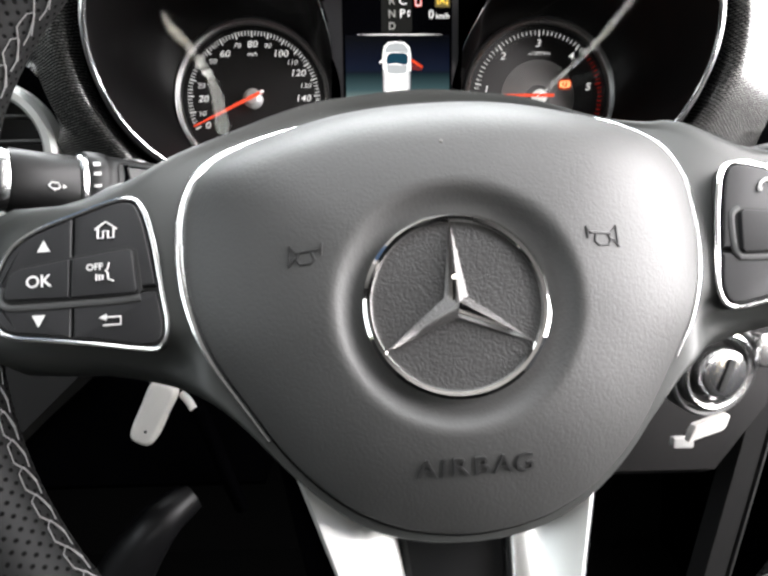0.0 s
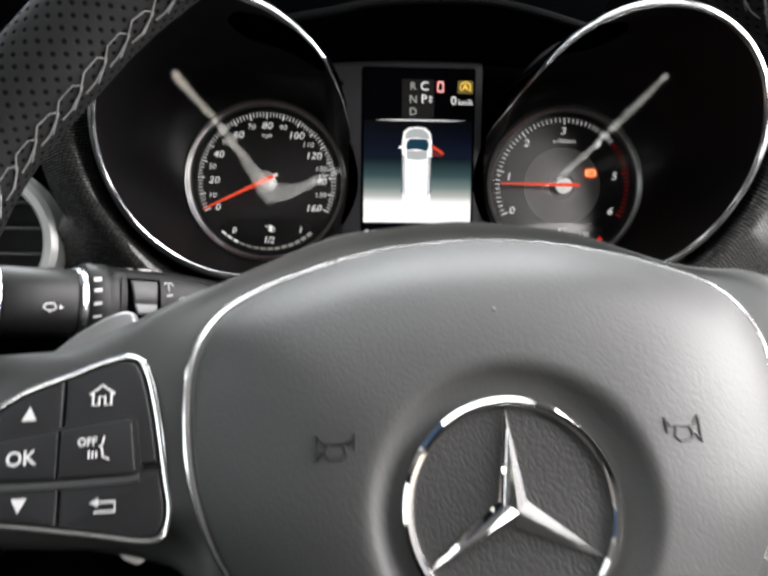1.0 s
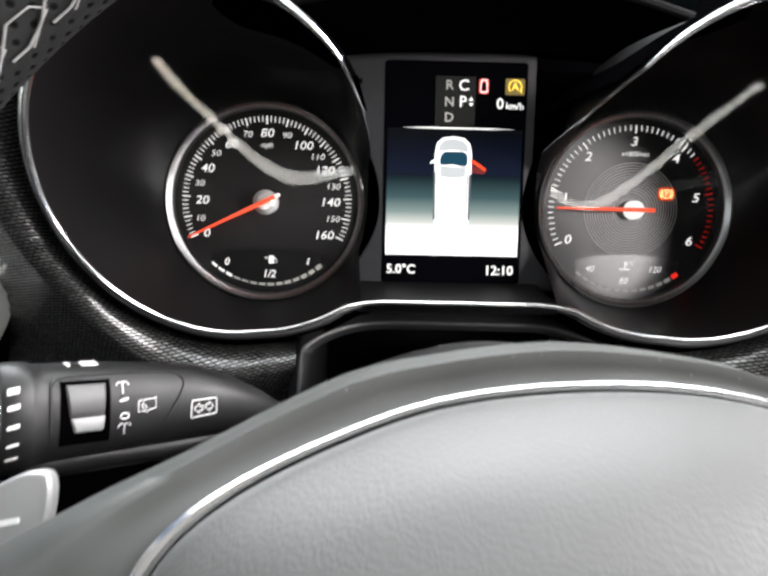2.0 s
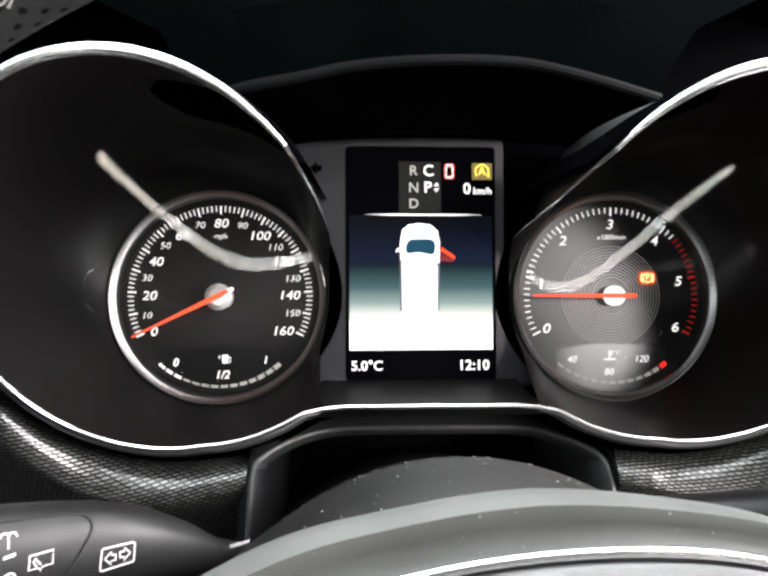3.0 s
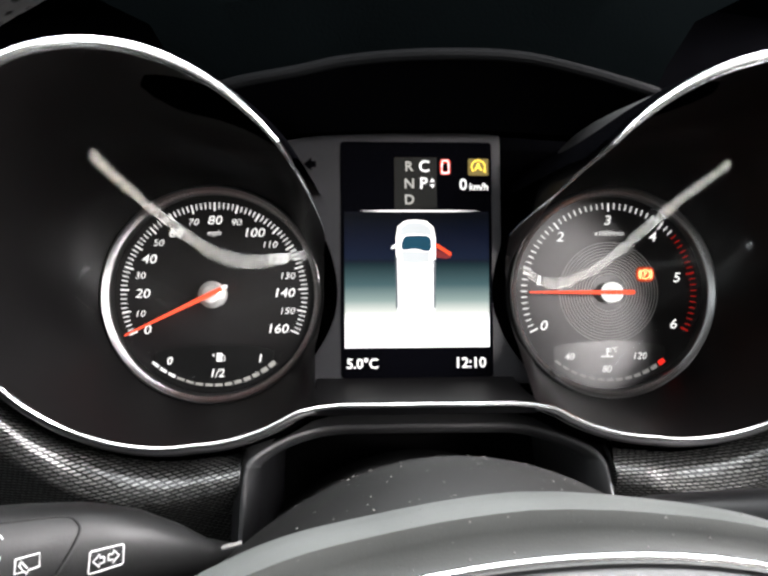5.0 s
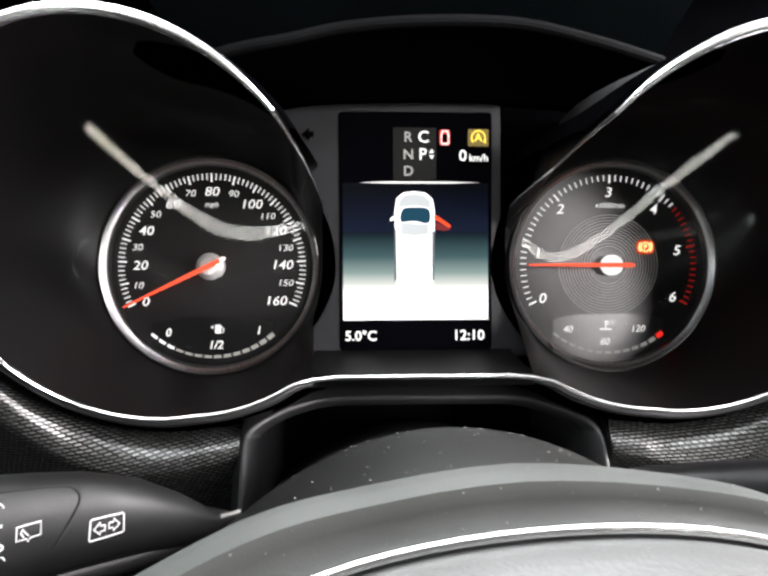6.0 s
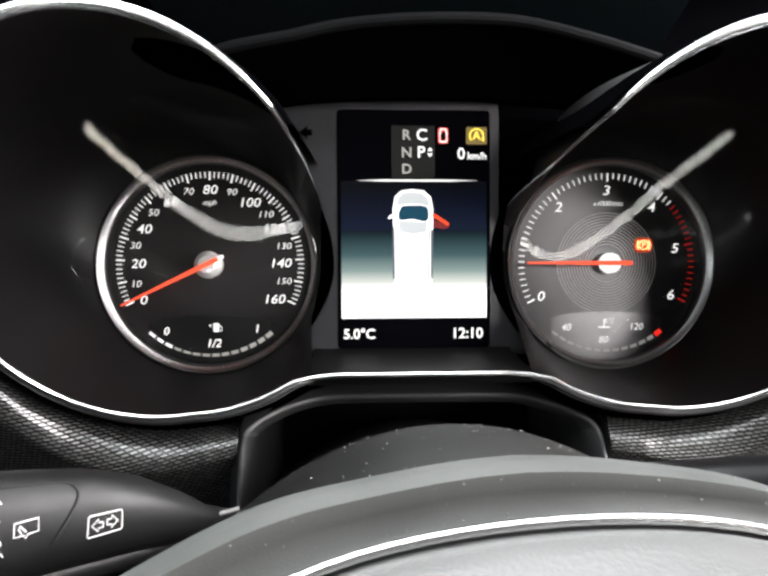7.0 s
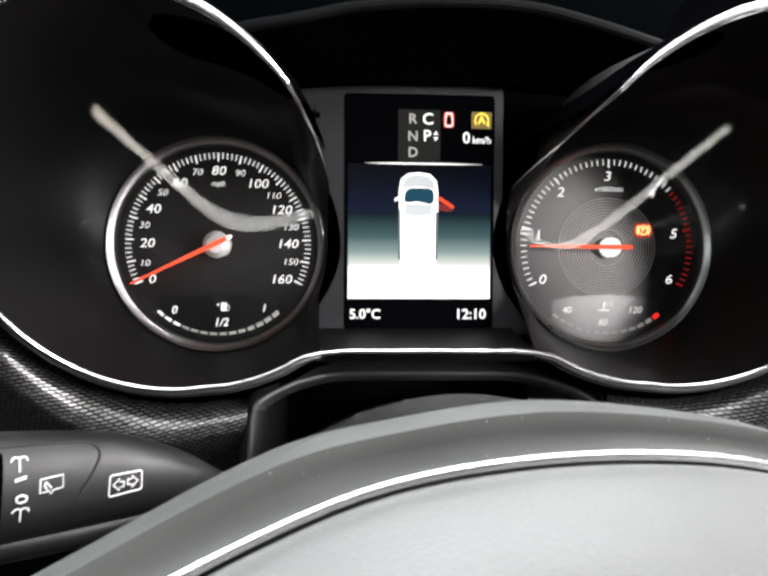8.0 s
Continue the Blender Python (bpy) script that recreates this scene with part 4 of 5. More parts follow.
part("van_mirror", plate([(-0.0106, 0.0300), (-0.0126, 0.0290), (-0.0132, 0.0272), (-0.0106, 0.0280)], 0, 0.0001, 0, facing(0.0, Y, 0.0)), VANWHITE, display)
part("open_door_picture", plate([(0.0108, 0.0304), (0.0128, 0.0298), (0.0196, 0.0252), (0.0200, 0.0240), (0.0190, 0.0236), (0.0110, 0.0284)], 0, 0.0001, 0, facing(0.0, Y - 0.0002, 0.0)), DOORRED, display, "red open door")
part("open_door_shade", plate([(0.0112, 0.0270), (0.0190, 0.0236), (0.0198, 0.0226), (0.0170, 0.0218), (0.0112, 0.0226)], 0, 0.0001, 0, facing(0.0, Y - 0.0001, 0.0)), lit("display_door_shade", (0.16, 0.02, 0.02), 0.7), display)


# the display's picture sits a little lower towards its top
for ob in [display] + [o for o in bpy.data.objects if o.parent == display]:
    for v in ob.data.vertices:
        v.co.z -= 0.0017 * smoothstep(-0.035, 0.03, v.co.z)


def cover(side):
    """Clear gauge glass: a bent pane over the dial."""
    rings = []
    for i in range(41):
        s = 0.004 + 0.996 * (i / 40) ** 1.3
        ring = []
        for j in range(144):
            a = 2.5 * j
            r = glass_edge(a) * s
            ring.append((side * (0.1112 - r * math.cos(radians(a))), pane_depth(r * math.cos(radians(a)), r * math.sin(radians(a)), side), 0.0014 + r * math.sin(radians(a))))
        rings.append(ring)
    return loft(rings)

# ---- steering wheel: x to the right, y up in the wheel's plane, z towards the driver ----
WHEEL = PANEL @ Matrix.Translation((0.001, -0.292, -0.1065)) @ pose(0, 0, 0, 90 - 17.7) @ pose(0, 0, 0, 0, 0, 3.0)
wheel = thing("steering_wheel", "dark grey leather steering wheel with airbag cover and silver spokes", "steering wheel", WHEEL)

HALF = [(0.0, 0.0779), (0.0284, 0.0758), (0.0521, 0.0691), (0.0719, 0.0605), (0.0838, 0.0508), (0.0890, 0.0376), (0.0894, 0.0229), (0.0871, 0.0050), (0.0810, -0.0139), (0.0705, -0.0310), (0.0560, -0.0515), (0.0400, -0.0662), (0.0250, -0.0738), (0.0120, -0.0770), (0.0, -0.0780)]
PADLINE = [(0.0008 + x - 0.0111 * y, y + 0.0111 * x) for x, y in smooth_outline(HALF + [(-x, y) for x, y in HALF[-2:0:-1]], 5)]


def pad_edge(y):
    """Height of the cover's edge, which falls away towards the top."""
    soft = lambda d, w: 0.5 * (d + math.sqrt(d * d + w * w))
    return -0.0135 - 0.1485 * soft(y, 0.012) - 0.36 * soft(y - 0.05, 0.012)


EX, EY = -0.0003, -0.0071


def pad_height(x, y, s, edge):
    z = edge + (0.0075 - edge) * (1 - s ** (2.9 + 1.3 * smoothstep(0.0, 0.06, y)))
    d = math.hypot(x - EX, y - EY)
    return z - 0.0068 * (1 - smoothstep(0.0300, 0.0385, d))


def pad_skin():
    rings = []
    for s in [0.001] + [i / 40 for i in range(1, 39)] + [0.962, 0.975]:
        rings.append([(x * s, y * s, pad_height(x * s, y * s, s, pad_edge(y))) for x, y in PADLINE])
    for grow, drop in ((0.985, 0.0016), (0.989, 0.0036), (0.989, 0.012)):
        rings.append([(x * grow, y * grow, pad_edge(y) + 0.0024 - drop) for x, y in PADLINE])
    return loft(rings, cap=False)


airbag = part("airbag_cover", pad_skin(), PAD, wheel, "grained dark grey airbag cover with a round dish", smooth=60)
part("joint", loft([[(x * g, y * g, pad_edge(y) - d) for x, y in PADLINE] for g, d in ((0.984, 0.0045), (0.996, 0.0052), (1.006, 0.0035))]), GAP, wheel)
arc = list(PADLINE)
k0 = max(range(len(arc)), key=lambda i: -abs(arc[i][0] + 0.062) - 10 * (arc[i][1] > 0) - 10 * (arc[i][0] > 0))
k1 = max(range(len(arc)), key=lambda i: -abs(arc[i][0] - 0.074) - 10 * (arc[i][1] > 0) - 10 * (arc[i][0] < 0))
line = arc[k0:] + arc[:k1 + 1]
part("chrome_line", sweep([(x * 1.009, y * 1.009, pad_edge(y) - 0.0022 - 0.0022 * smoothstep(0.055, 0.078, y)) for x, y in line], lambda s: (0.0019 - 0.0009 * smoothstep(0.28, 0.42, s) * (1 - smoothstep(0.58, 0.72, s))) * (0.45 + 0.55 * smoothstep(0, 0.16, s) * smoothstep(0, 0.16, 1 - s)) * (1 - 0.40 * smoothstep(0.55, 0.72, s)), 10, up=(0, 0, 1), flat=0.75), CHROME, wheel, "chrome line round the airbag cover")

# body of hub and side spokes
BODY = [(0.0, 0.0885), (0.030, 0.0858), (0.048, 0.0815), (0.070, 0.0712), (0.085, 0.0640), (0.100, 0.0575), (0.122, 0.0475), (0.142, 0.0425), (0.162, 0.0410), (0.164, 0.0200), (0.160, -0.0130), (0.140, -0.0160), (0.118, -0.0195), (0.098, -0.0250), (0.082, -0.0320), (0.067, -0.0450), (0.052, -0.0600), (0.034, -0.0740), (0.016, -0.0800), (0.0, -0.0810)]
BODYLINE = [(x, y - 0.046 * min(max(x, -0.065), 0.065) * smoothstep(0.02, 0.06, y)) for x, y in smooth_outline([(x, y + 0.0090 * smoothstep(0.075, 0.100, x) * (y > 0.03) + 0.0010 * (1 - smoothstep(0.03, 0.075, x)) * (y > 0.03)) for x, y in BODY] + [(-x, y) for x, y in BODY[-2:0:-1]], 4)]


def radius_at(line, a):
    """Distance from the middle to an outline at the angle a."""
    d = Vector((math.cos(a), math.sin(a)))
    best = 0
    for p, q in zip(line, line[1:] + line[:1]):
        p, e = Vector(p), Vector(q) - Vector(p)
        den = d.x * e.y - d.y * e.x
        if abs(den) > 1e-12:
            t = (p.x * e.y - p.y * e.x) / den
            u = (p.x * d.y - p.y * d.x) / den
            if -1e-6 <= u <= 1 + 1e-6 and t > best:
                best = t
    return best


def body_skin():
    rings = [[] for _ in range(11)]
    for i in range(180):
        a = 2 * math.pi * i / 180
        ri, ro = radius_at(PADLINE, a) * 1.002, radius_at(BODYLINE, a)
        ro = max(ro, ri + 0.003)
        c, s = math.cos(a), math.sin(a)
        zi = pad_edge(ri * s) - 0.0030 - 0.003 * smoothstep(0.055, 0.078, ri * s)
        reach = ro - ri
        for j in range(11):
            t = j / 8
            if j <= 8:
                r = ri + reach * t
                flat = -0.0215 - 0.10 * max(0, r * s - 0.02)
                z = zi + (flat - zi) * smoothstep(0, 0.030, r - ri) - 0.011 * smoothstep(0.60, 1.0, t) ** 2 - 0.0016 * math.sin(math.pi * min(1, t / 0.75)) * smoothstep(0.045, 0.065, r * s)
                z -= min(0.012, 70 * max(0, -0.003 - r * s) ** 2) * smoothstep(0.080, 0.100, abs(r * c))
            else:
                r = ro - 0.0006 * (j - 8)
                z -= 0.011
            rings[j].append((r * c, r * s, z))
    return loft(rings)


hub_body = part("hub_body", body_skin(), SPOKE, wheel, "satin grey hub cover with two side spokes", smooth=60)

# emblem: a plain three-pointed star in a ring
em = pose(EX, EY, 0.0008)
emblem = part("emblem", turned([(0.0258, 0.0), (0.0258, 0.0019), (0.0264, 0.0028), (0.0275, 0.0031), (0.0286, 0.0024), (0.0291, 0.0008), (0.0291, -0.002)], 96, em), POLISH, wheel, "polished chrome ring")


def star():
    bm = bmesh.new()
    top = bm.verts.new(em @ Vector((0, 0, 0.0062)))
    tips, waists = [], []
    for i in range(3):
        a = radians(90 + 120 * i)
        tips.append(bm.verts.new(em @ Vector((0.0268 * math.cos(a), 0.0268 * math.sin(a), 0.0016))))
        b = a + radians(60)
        waists.append(bm.verts.new(em @ Vector((0.0043 * math.cos(b), 0.0043 * math.sin(b), 0.0012))))
    for i in range(3):
        bm.faces.new((top, tips[i], waists[i]))
        bm.faces.new((top, waists[i], tips[(i + 1) % 3]))
    return bm


part("star", star(), POLISH, emblem, "polished three-pointed star", smooth=10)
part("disc", plate(disc(0.0262, 64), -0.004, 0.0006, 0, em), PADDISC, emblem, "grained dark disc behind the star")


def on_pad(x, y, turn=0):
    """A place on the airbag cover, facing outwards."""
    def z_at(px, py):
        a = math.atan2(py, px)
        rr = radius_at(PADLINE, a)
        s = math.hypot(px, py) / rr
        return pad_height(px, py, s, pad_edge(rr * math.sin(a)))
    z = z_at(x, y)
    n = Vector(((z_at(x - 0.001, y) - z_at(x + 0.001, y)) / 0.002, (z_at(x, y - 0.001) - z_at(x, y + 0.001)) / 0.002, 1)).normalized()
    u = Vector((math.cos(radians(turn)), math.sin(radians(turn)), 0))
    u = (u - n * u.dot(n)).normalized()
    m = Matrix((u, n.cross(u), n)).transposed().to_4x4()
    m.translation = (x, y, z)
    return m


for i, letter in enumerate("AIRBAG"):
    x = (-0.0132, -0.0081, -0.0035, 0.0028, 0.0093, 0.0158)[i]
    part("raised_letter", words(letter, 0.0082, on_pad(x, -0.0552 - 0.35 * (x - 0.002) ** 2) @ pose(0, 0, -0.0002), 0, thick=0.0008, wide=1.08), MARK, airbag)


def horn_mark(side):
    m = on_pad(side * 0.0458 + 0.0006, 0.0107) @ Matrix.Diagonal((side, 1, 1, 1))
    bm = bmesh.new()
    for path in ([(-0.0052, 0.0030, 0), (-0.0040, 0.0012, 0), (0.0030, 0.0008, 0), (0.0052, 0.0034, 0), (0.0054, -0.0034, 0), (0.0036, -0.0010, 0), (0.0026, -0.0010, 0)], [(-0.0050, -0.0006, 0), (-0.0052, 0.0032, 0)], [(-0.0020, 0.0008, 0), (-0.0028, -0.0016, 0), (-0.0014, -0.0028, 0), (0.0018, -0.0028, 0), (0.0028, -0.0014, 0), (0.0020, 0.0008, 0)]):
        sweep([m @ Vector(p) for p in path], 0.00042, 6, bm=bm)
    return bm


for side in (-1, 1):
    part("horn_symbol", horn_mark(side), MARK, airbag, "moulded horn symbol")
part("crumb", plate(disc(0.0007, 7), -0.0003, 0.0004, 0.0002, on_pad(-0.0005, 0.0455)), DUST, airbag)

# switch pods: outlines on the spokes
LEFTPOD = [(x, y - 0.0014) for x, y in [(-0.1244, 0.0362), (-0.1129, 0.0402), (-0.1062, 0.0410), (-0.1018, 0.0378), (-0.0983, 0.0260), (-0.0950, 0.0071), (-0.0934, -0.0029), (-0.0950, -0.0092), (-0.1004, -0.0108), (-0.1159, -0.0082), (-0.1319, -0.0057), (-0.1450, -0.0034), (-0.1500, 0.0030), (-0.1502, 0.0130), (-0.1478, 0.0208), (-0.1439, 0.0270), (-0.1358, 0.0321)]]
POD_Z = -0.0165


def shrink(outline, d):
    k = len(outline)
    out = []
    area = sum(a[0] * b[1] - b[0] * a[1] for a, b in zip(outline, outline[1:] + outline[:1]))
    sg = 1 if area > 0 else -1
    for i in range(k):
        t = Vector(outline[(i + 1) % k]) - Vector(outline[i - 1])
        t.normalize()
        out.append((outline[i][0] - sg * t.y * d, outline[i][1] + sg * t.x * d))
    return out


def clip_outline(outline, keep):
    """The part of an outline on one side of a line (a, b, c): a x + b y + c > 0."""
    a, b, c = keep
    f = lambda p: a * p[0] + b * p[1] + c
    out = []
    for p, q in zip(outline, outline[1:] + outline[:1]):
        if f(p) > 0:
            out.append(p)
        if f(p) * f(q) < 0:
            t = f(p) / (f(p) - f(q))
            out.append((p[0] + (q[0] - p[0]) * t, p[1] + (q[1] - p[1]) * t))
    return out


def mirror(points):
    return [(-x, y) for x, y in points][::-1]


def frame_line(outline, z, r):
    return sweep([(x, y, z) for x, y in outline], r, 8, closed=True, flat=0.8)


def pod(side, label):
    flip = (lambda o: o) if side < 0 else mirror
    edge = smooth_outline(LEFTPOD, 4)
    case = part("switch_pod", plate(flip(edge), POD_Z - 0.008, POD_Z - 0.0012, 0.0004), GAP, wheel, label)
    part("chrome_frame", frame_line(flip(edge), POD_Z - 0.0006, 0.00085), CHROME, case, "thin chrome frame")
    inner = shrink(edge, 0.0016)
    # upper and lower keys either side of the middle, and the raised middle row
    band = [(-0.1437, 0.0148), (-0.1405, 0.0166), (-0.1233, 0.0191), (-0.1055, 0.0214), (-0.1040, 0.0204), (-0.1024, 0.0074), (-0.1032, 0.0062), (-0.1231, 0.0060), (-0.1440, 0.0064), (-0.1452, 0.0078)]
    for lo in (True, False):
        for inside in (True, False):
            o = clip_outline(inner, (0, -1, 0.0068) if lo else (0, 1, -0.0086))
            o = clip_outline(o, (1, 0, 0.1236) if inside else (-1, 0, -0.1246))
            part("key", plate(flip(o), POD_Z - 0.006, POD_Z + (0.0004 if lo else 0.0008), 0.0008), BUTTON, case, smooth=20)
    part("rocker_groove", plate(flip(shrink(band, -0.0012)), POD_Z - 0.004, POD_Z + 0.0010, 0.0003), GAP, case, smooth=20)
    for inside in (True, False):
        o = clip_outline(band, (1, 0, 0.1238) if inside else (-1, 0, -0.1244))
        part("key", plate(flip(o), POD_Z - 0.006, POD_Z + 0.0026, 0.0007), BUTTON, case, "raised middle key", smooth=20)
    ledge = spline([(-0.1466, 0.0110, 0), (-0.1470, 0.0070, 0), (-0.1448, 0.0044, 0), (-0.1380, 0.0041, 0), (-0.1231, 0.0042, 0), (-0.1090, 0.0045, 0), (-0.1018, 0.0050, 0)], 6)
    part("ledge", sweep([(x, y, POD_Z + 0.0004) for x, y in flip([(v.x, v.y) for v in ledge])], 0.0013, 8, flat=0.75), SATIN, case, "grey ledge under the middle keys")
    return case


left_pod = pod(-1, "black switch pod with six keys in a chrome frame")
right_pod = pod(1, "black telephone and volume switch pod in a chrome frame")
part("ledge", sweep(spline([(0.1046, 0.0222, POD_Z + 0.0006), (0.1026, 0.0212, POD_Z + 0.0006), (0.1014, 0.0190, POD_Z + 0.0006), (0.1008, 0.0120, POD_Z + 0.0006), (0.1010, 0.0070, POD_Z + 0.0006), (0.1026, 0.0048, POD_Z + 0.0006)], 5), 0.0012, 8, flat=0.75), SATIN, right_pod, "grey ledge beside the middle keys")
PZ = POD_Z + 0.0012
PR = POD_Z + 0.0032


def strokes(paths, m, r):
    bm = bmesh.new()
    for p in paths:
        sweep([m @ Vector((*q, 0)) for q in p], r, 5, bm=bm)
    return bm


part("symbol", plate([(-0.0021, -0.0017), (0.0021, -0.0017), (0, 0.0022)], 0, 0.0002, 0, pose(-0.1334, 0.0240, PZ)), ICON, left_pod, "white up arrow")
part("symbol", plate([(-0.0021, 0.0017), (0.0021, 0.0017), (0, -0.0022)], 0, 0.0002, 0, pose(-0.1346, -0.0006, PZ - 0.0003)), ICON, left_pod, "white down arrow")
part("symbol", words("OK", 0.0056, pose(-0.1338, 0.0118, PR, 0, 0, 2), 0, bold=0.0001), ICON, left_pod)
part("symbol", strokes([[(-0.0036, 0.0004), (0.0, 0.0030), (0.0036, 0.0004)], [(-0.0026, 0.0008), (-0.0026, -0.0026), (-0.0008, -0.0026), (-0.0008, -0.0002), (0.0008, -0.0002), (0.0008, -0.0026), (0.0026, -0.0026), (0.0026, 0.0008)]], pose(-0.1132, 0.0284, PZ), 0.00034), ICON, left_pod, "white house outline")
part("symbol", words("OFF", 0.0031, pose(-0.1158, 0.0155, PR, 0, 0, 2), 0, bold=0.0001), ICON, left_pod)
part("symbol", strokes([[(0.0016, 0.0028), (0.0012, 0.0008), (0.0004, 0.0002), (0.0012, -0.0004), (0.0014, -0.0026), (0.0032, -0.0034)], [(-0.0024, -0.0008), (-0.0024, -0.0030)], [(-0.0014, -0.0010), (-0.0014, -0.0030)], [(-0.0004, -0.0012), (-0.0004, -0.0028)]], pose(-0.1128, 0.0140, PR), 0.0003), ICON, left_pod, "white voice symbol")
part("symbol", strokes([[(-0.0030, 0.0014), (0.0030, 0.0014), (0.0030, -0.0012), (-0.0026, -0.0012)]], pose(-0.1112, -0.0024, PZ - 0.0003), 0.00036), ICON, left_pod, "white back arrow")
part("symbol", plate([(-0.0046, 0.0014), (-0.0022, 0.0026), (-0.0022, 0.0002)], 0, 0.0002, 0, pose(-0.1106, -0.0024, PZ - 0.0003)), ICON, left_pod)
part("symbol", strokes([[(-0.0036, -0.0022), (-0.0038, -0.0010), (-0.0030, 0.0008), (-0.0012, 0.0020), (0.0012, 0.0020), (0.0030, 0.0008), (0.0038, -0.0010), (0.0036, -0.0022)], [(-0.0037, -0.0020), (-0.0032, -0.0008)], [(0.0037, -0.0020), (0.0032, -0.0008)]], pose(0.1168, 0.0300, PZ), 0.0006), ICON, right_pod, "white telephone receiver")
part("symbol", strokes([[(-0.0018, 0.0024), (0.0, 0.0), (-0.0018, -0.0024)], [(0.0, 0.0), (0.0030, 0.0)]], pose(0.1180, 0.0160, PR), 0.0004), ICON, right_pod, "white mute symbol")
part("symbol", strokes([[(-0.0018, 0.0), (0.0, 0.0018), (0.0018, 0.0), (0.0, -0.0018), (-0.0018, 0.0)]], pose(0.1190, 0.0006, PZ), 0.0004), ICON, right_pod)


# rim, flattened at the bottom
def rim_path(n=160, r=0.181):
    pts = []
    for i in range(n):
        a = 2 * math.pi * i / n
        grip = r + 0.0065 * smoothstep(0.72, 0.95, abs(math.cos(a))) * smoothstep(-0.05, 0.35, math.sin(a))
        x, y = grip * math.cos(a), 0.018 + grip * math.sin(a)
        if y < -0.134:
            y = -0.134 + (y + 0.134) * 0.15
        pts.append(Vector((x, y, -0.043 + 0.30 * 0.5 * (math.sqrt((y - 0.05) ** 2 + 0.0016) + y - 0.05))))
    return pts


RIM = rim_path()
part("rim", sweep(RIM, 0.0158, 28, closed=True, uv=True, up=(0, 0, 1)), LEATHER, wheel, "black perforated leather rim", smooth=80)


def seam():
    """Laced thread along the inner side of the rim: long crossing stitches with short kinks at both edges."""
    bm = bmesh.new()
    rng = random.Random(3)
    n, fine = 99, 20
    dense = rim_path(n * fine)
    k = len(dense)
    pitch = 0.0115

    def at(i, s, off, lift=0.0):
        j = round((i + s) * fine) % k
        p = dense[j]
        t = (dense[(j + 1) % k] - dense[j - 1]).normalized()
        inward = Vector((0, 0, 1)).cross(t).normalized()
        a = radians(12) - off * pitch / 0.0158
        return p + (inward * math.cos(a) + Vector((0, 0, 1)) * math.sin(a)) * (0.0160 + lift)

    # the pattern leans the other way on the far half, as both halves are laced upwards
    for i in range(n):
        way = 1 if i > n / 4 and i < 3 * n / 4 else -1
        e = [rng.uniform(-0.04, 0.04) for _ in range(4)]
        sweep([at(i, way * s, o, 0.0003) for s, o in ((0.0, 0.0), (0.18, -0.19 + e[0]), (0.75 + e[1], -0.21))], 0.00019, 5, bm=bm)
        sweep([at(i, -way * s, o, h) for s, o, h in ((-0.75 - e[1], -0.21, 0.0003), (-1.15, 0.06, 0.0007), (-1.6 + e[2], 0.37, 0.0003))], 0.00025, 5, bm=bm)
        sweep([at(i, way * s, o, 0.0004) for s, o in ((0.0, 0.03), (0.64, 0.28 + e[3]), (1.05, 0.27))], 0.00024, 5, bm=bm)
    return bm


part("seam_thread", seam(), THREAD, wheel, "light grey cross-stitched seam")


# lower spokes with silver inserts
def strip(a, b, c, d, z0, z1, n=8, crown=0.002, tilt=0.0):
    """A slightly crowned strip between the edge lines a-b and c-d."""
    a, b, c, d = (Vector(p) for p in (a, b, c, d))
    rows = []
    for i in range(n + 1):
        t = i / n
        p, q = a.lerp(b, t), c.lerp(d, t)
        z = z0 + (z1 - z0) * t
        rows.append([(*p, z - 0.010)] + [(*p.lerp(q, s), z + tilt * (s - 0.5) + crown * math.sin(math.pi * s) - 0.0015 * (s in (0.0, 1.0))) for s in (0.0, 0.06, 0.3, 0.5, 0.7, 0.94, 1.0)] + [(*q, z - 0.010)])
    return loft(rows, closed=False)


part("lower_spoke", strip((-0.0600, -0.0440), (-0.0205, -0.1500), (-0.0240, -0.0700), (-0.0120, -0.1500), -0.031, -0.022, tilt=-0.010), SILVER, wheel, "silver lower spoke")
part("spoke_side", strip((-0.0640, -0.0440), (-0.0400, -0.1500), (-0.0602, -0.0440), (-0.0207, -0.1500), -0.035, -0.026), MATT, wheel, "black outer edge of the lower spoke")
part("lower_spoke", strip((0.0180, -0.0700), (0.0100, -0.1500), (0.0474, -0.0560), (0.0190, -0.1500), -0.031, -0.022, tilt=0.016), SILVER, wheel, "silver lower spoke")
part("spoke_edge", strip((0.0456, -0.0560), (0.0172, -0.1500), (0.0502, -0.0540), (0.0218, -0.1500), -0.029, -0.020), SATIN_CHROME, wheel, "chrome edge of the lower spoke")
part("spoke_edge", strip((0.0150, -0.0720), (0.0095, -0.1500), (0.0172, -0.0720), (0.0120, -0.1500), -0.029, -0.020), SATIN_CHROME, wheel, "chrome edge of the lower spoke")
part("spoke_centre", strip((-0.0230, -0.0700), (-0.0140, -0.1500), (0.0160, -0.0700), (0.0105, -0.1500), -0.036, -0.028), BLACK, wheel, "black panel between the lower spokes")

# shift paddle behind the left spoke
PAD_OUT = [(x + 0.0042, y - 0.007) for x, y in [(-0.172, 0.030), (-0.166, 0.046), (-0.152, 0.060), (-0.138, 0.0685), (-0.1295, 0.0705), (-0.1265, 0.066), (-0.1275, 0.050), (-0.126, 0.020), (-0.150, 0.010)]]
paddle = part("shift_paddle", plate(smooth_outline(PAD_OUT, 4), -0.0660, -0.0620, 0.0018), PADDLE, wheel, "satin silver shift paddle")
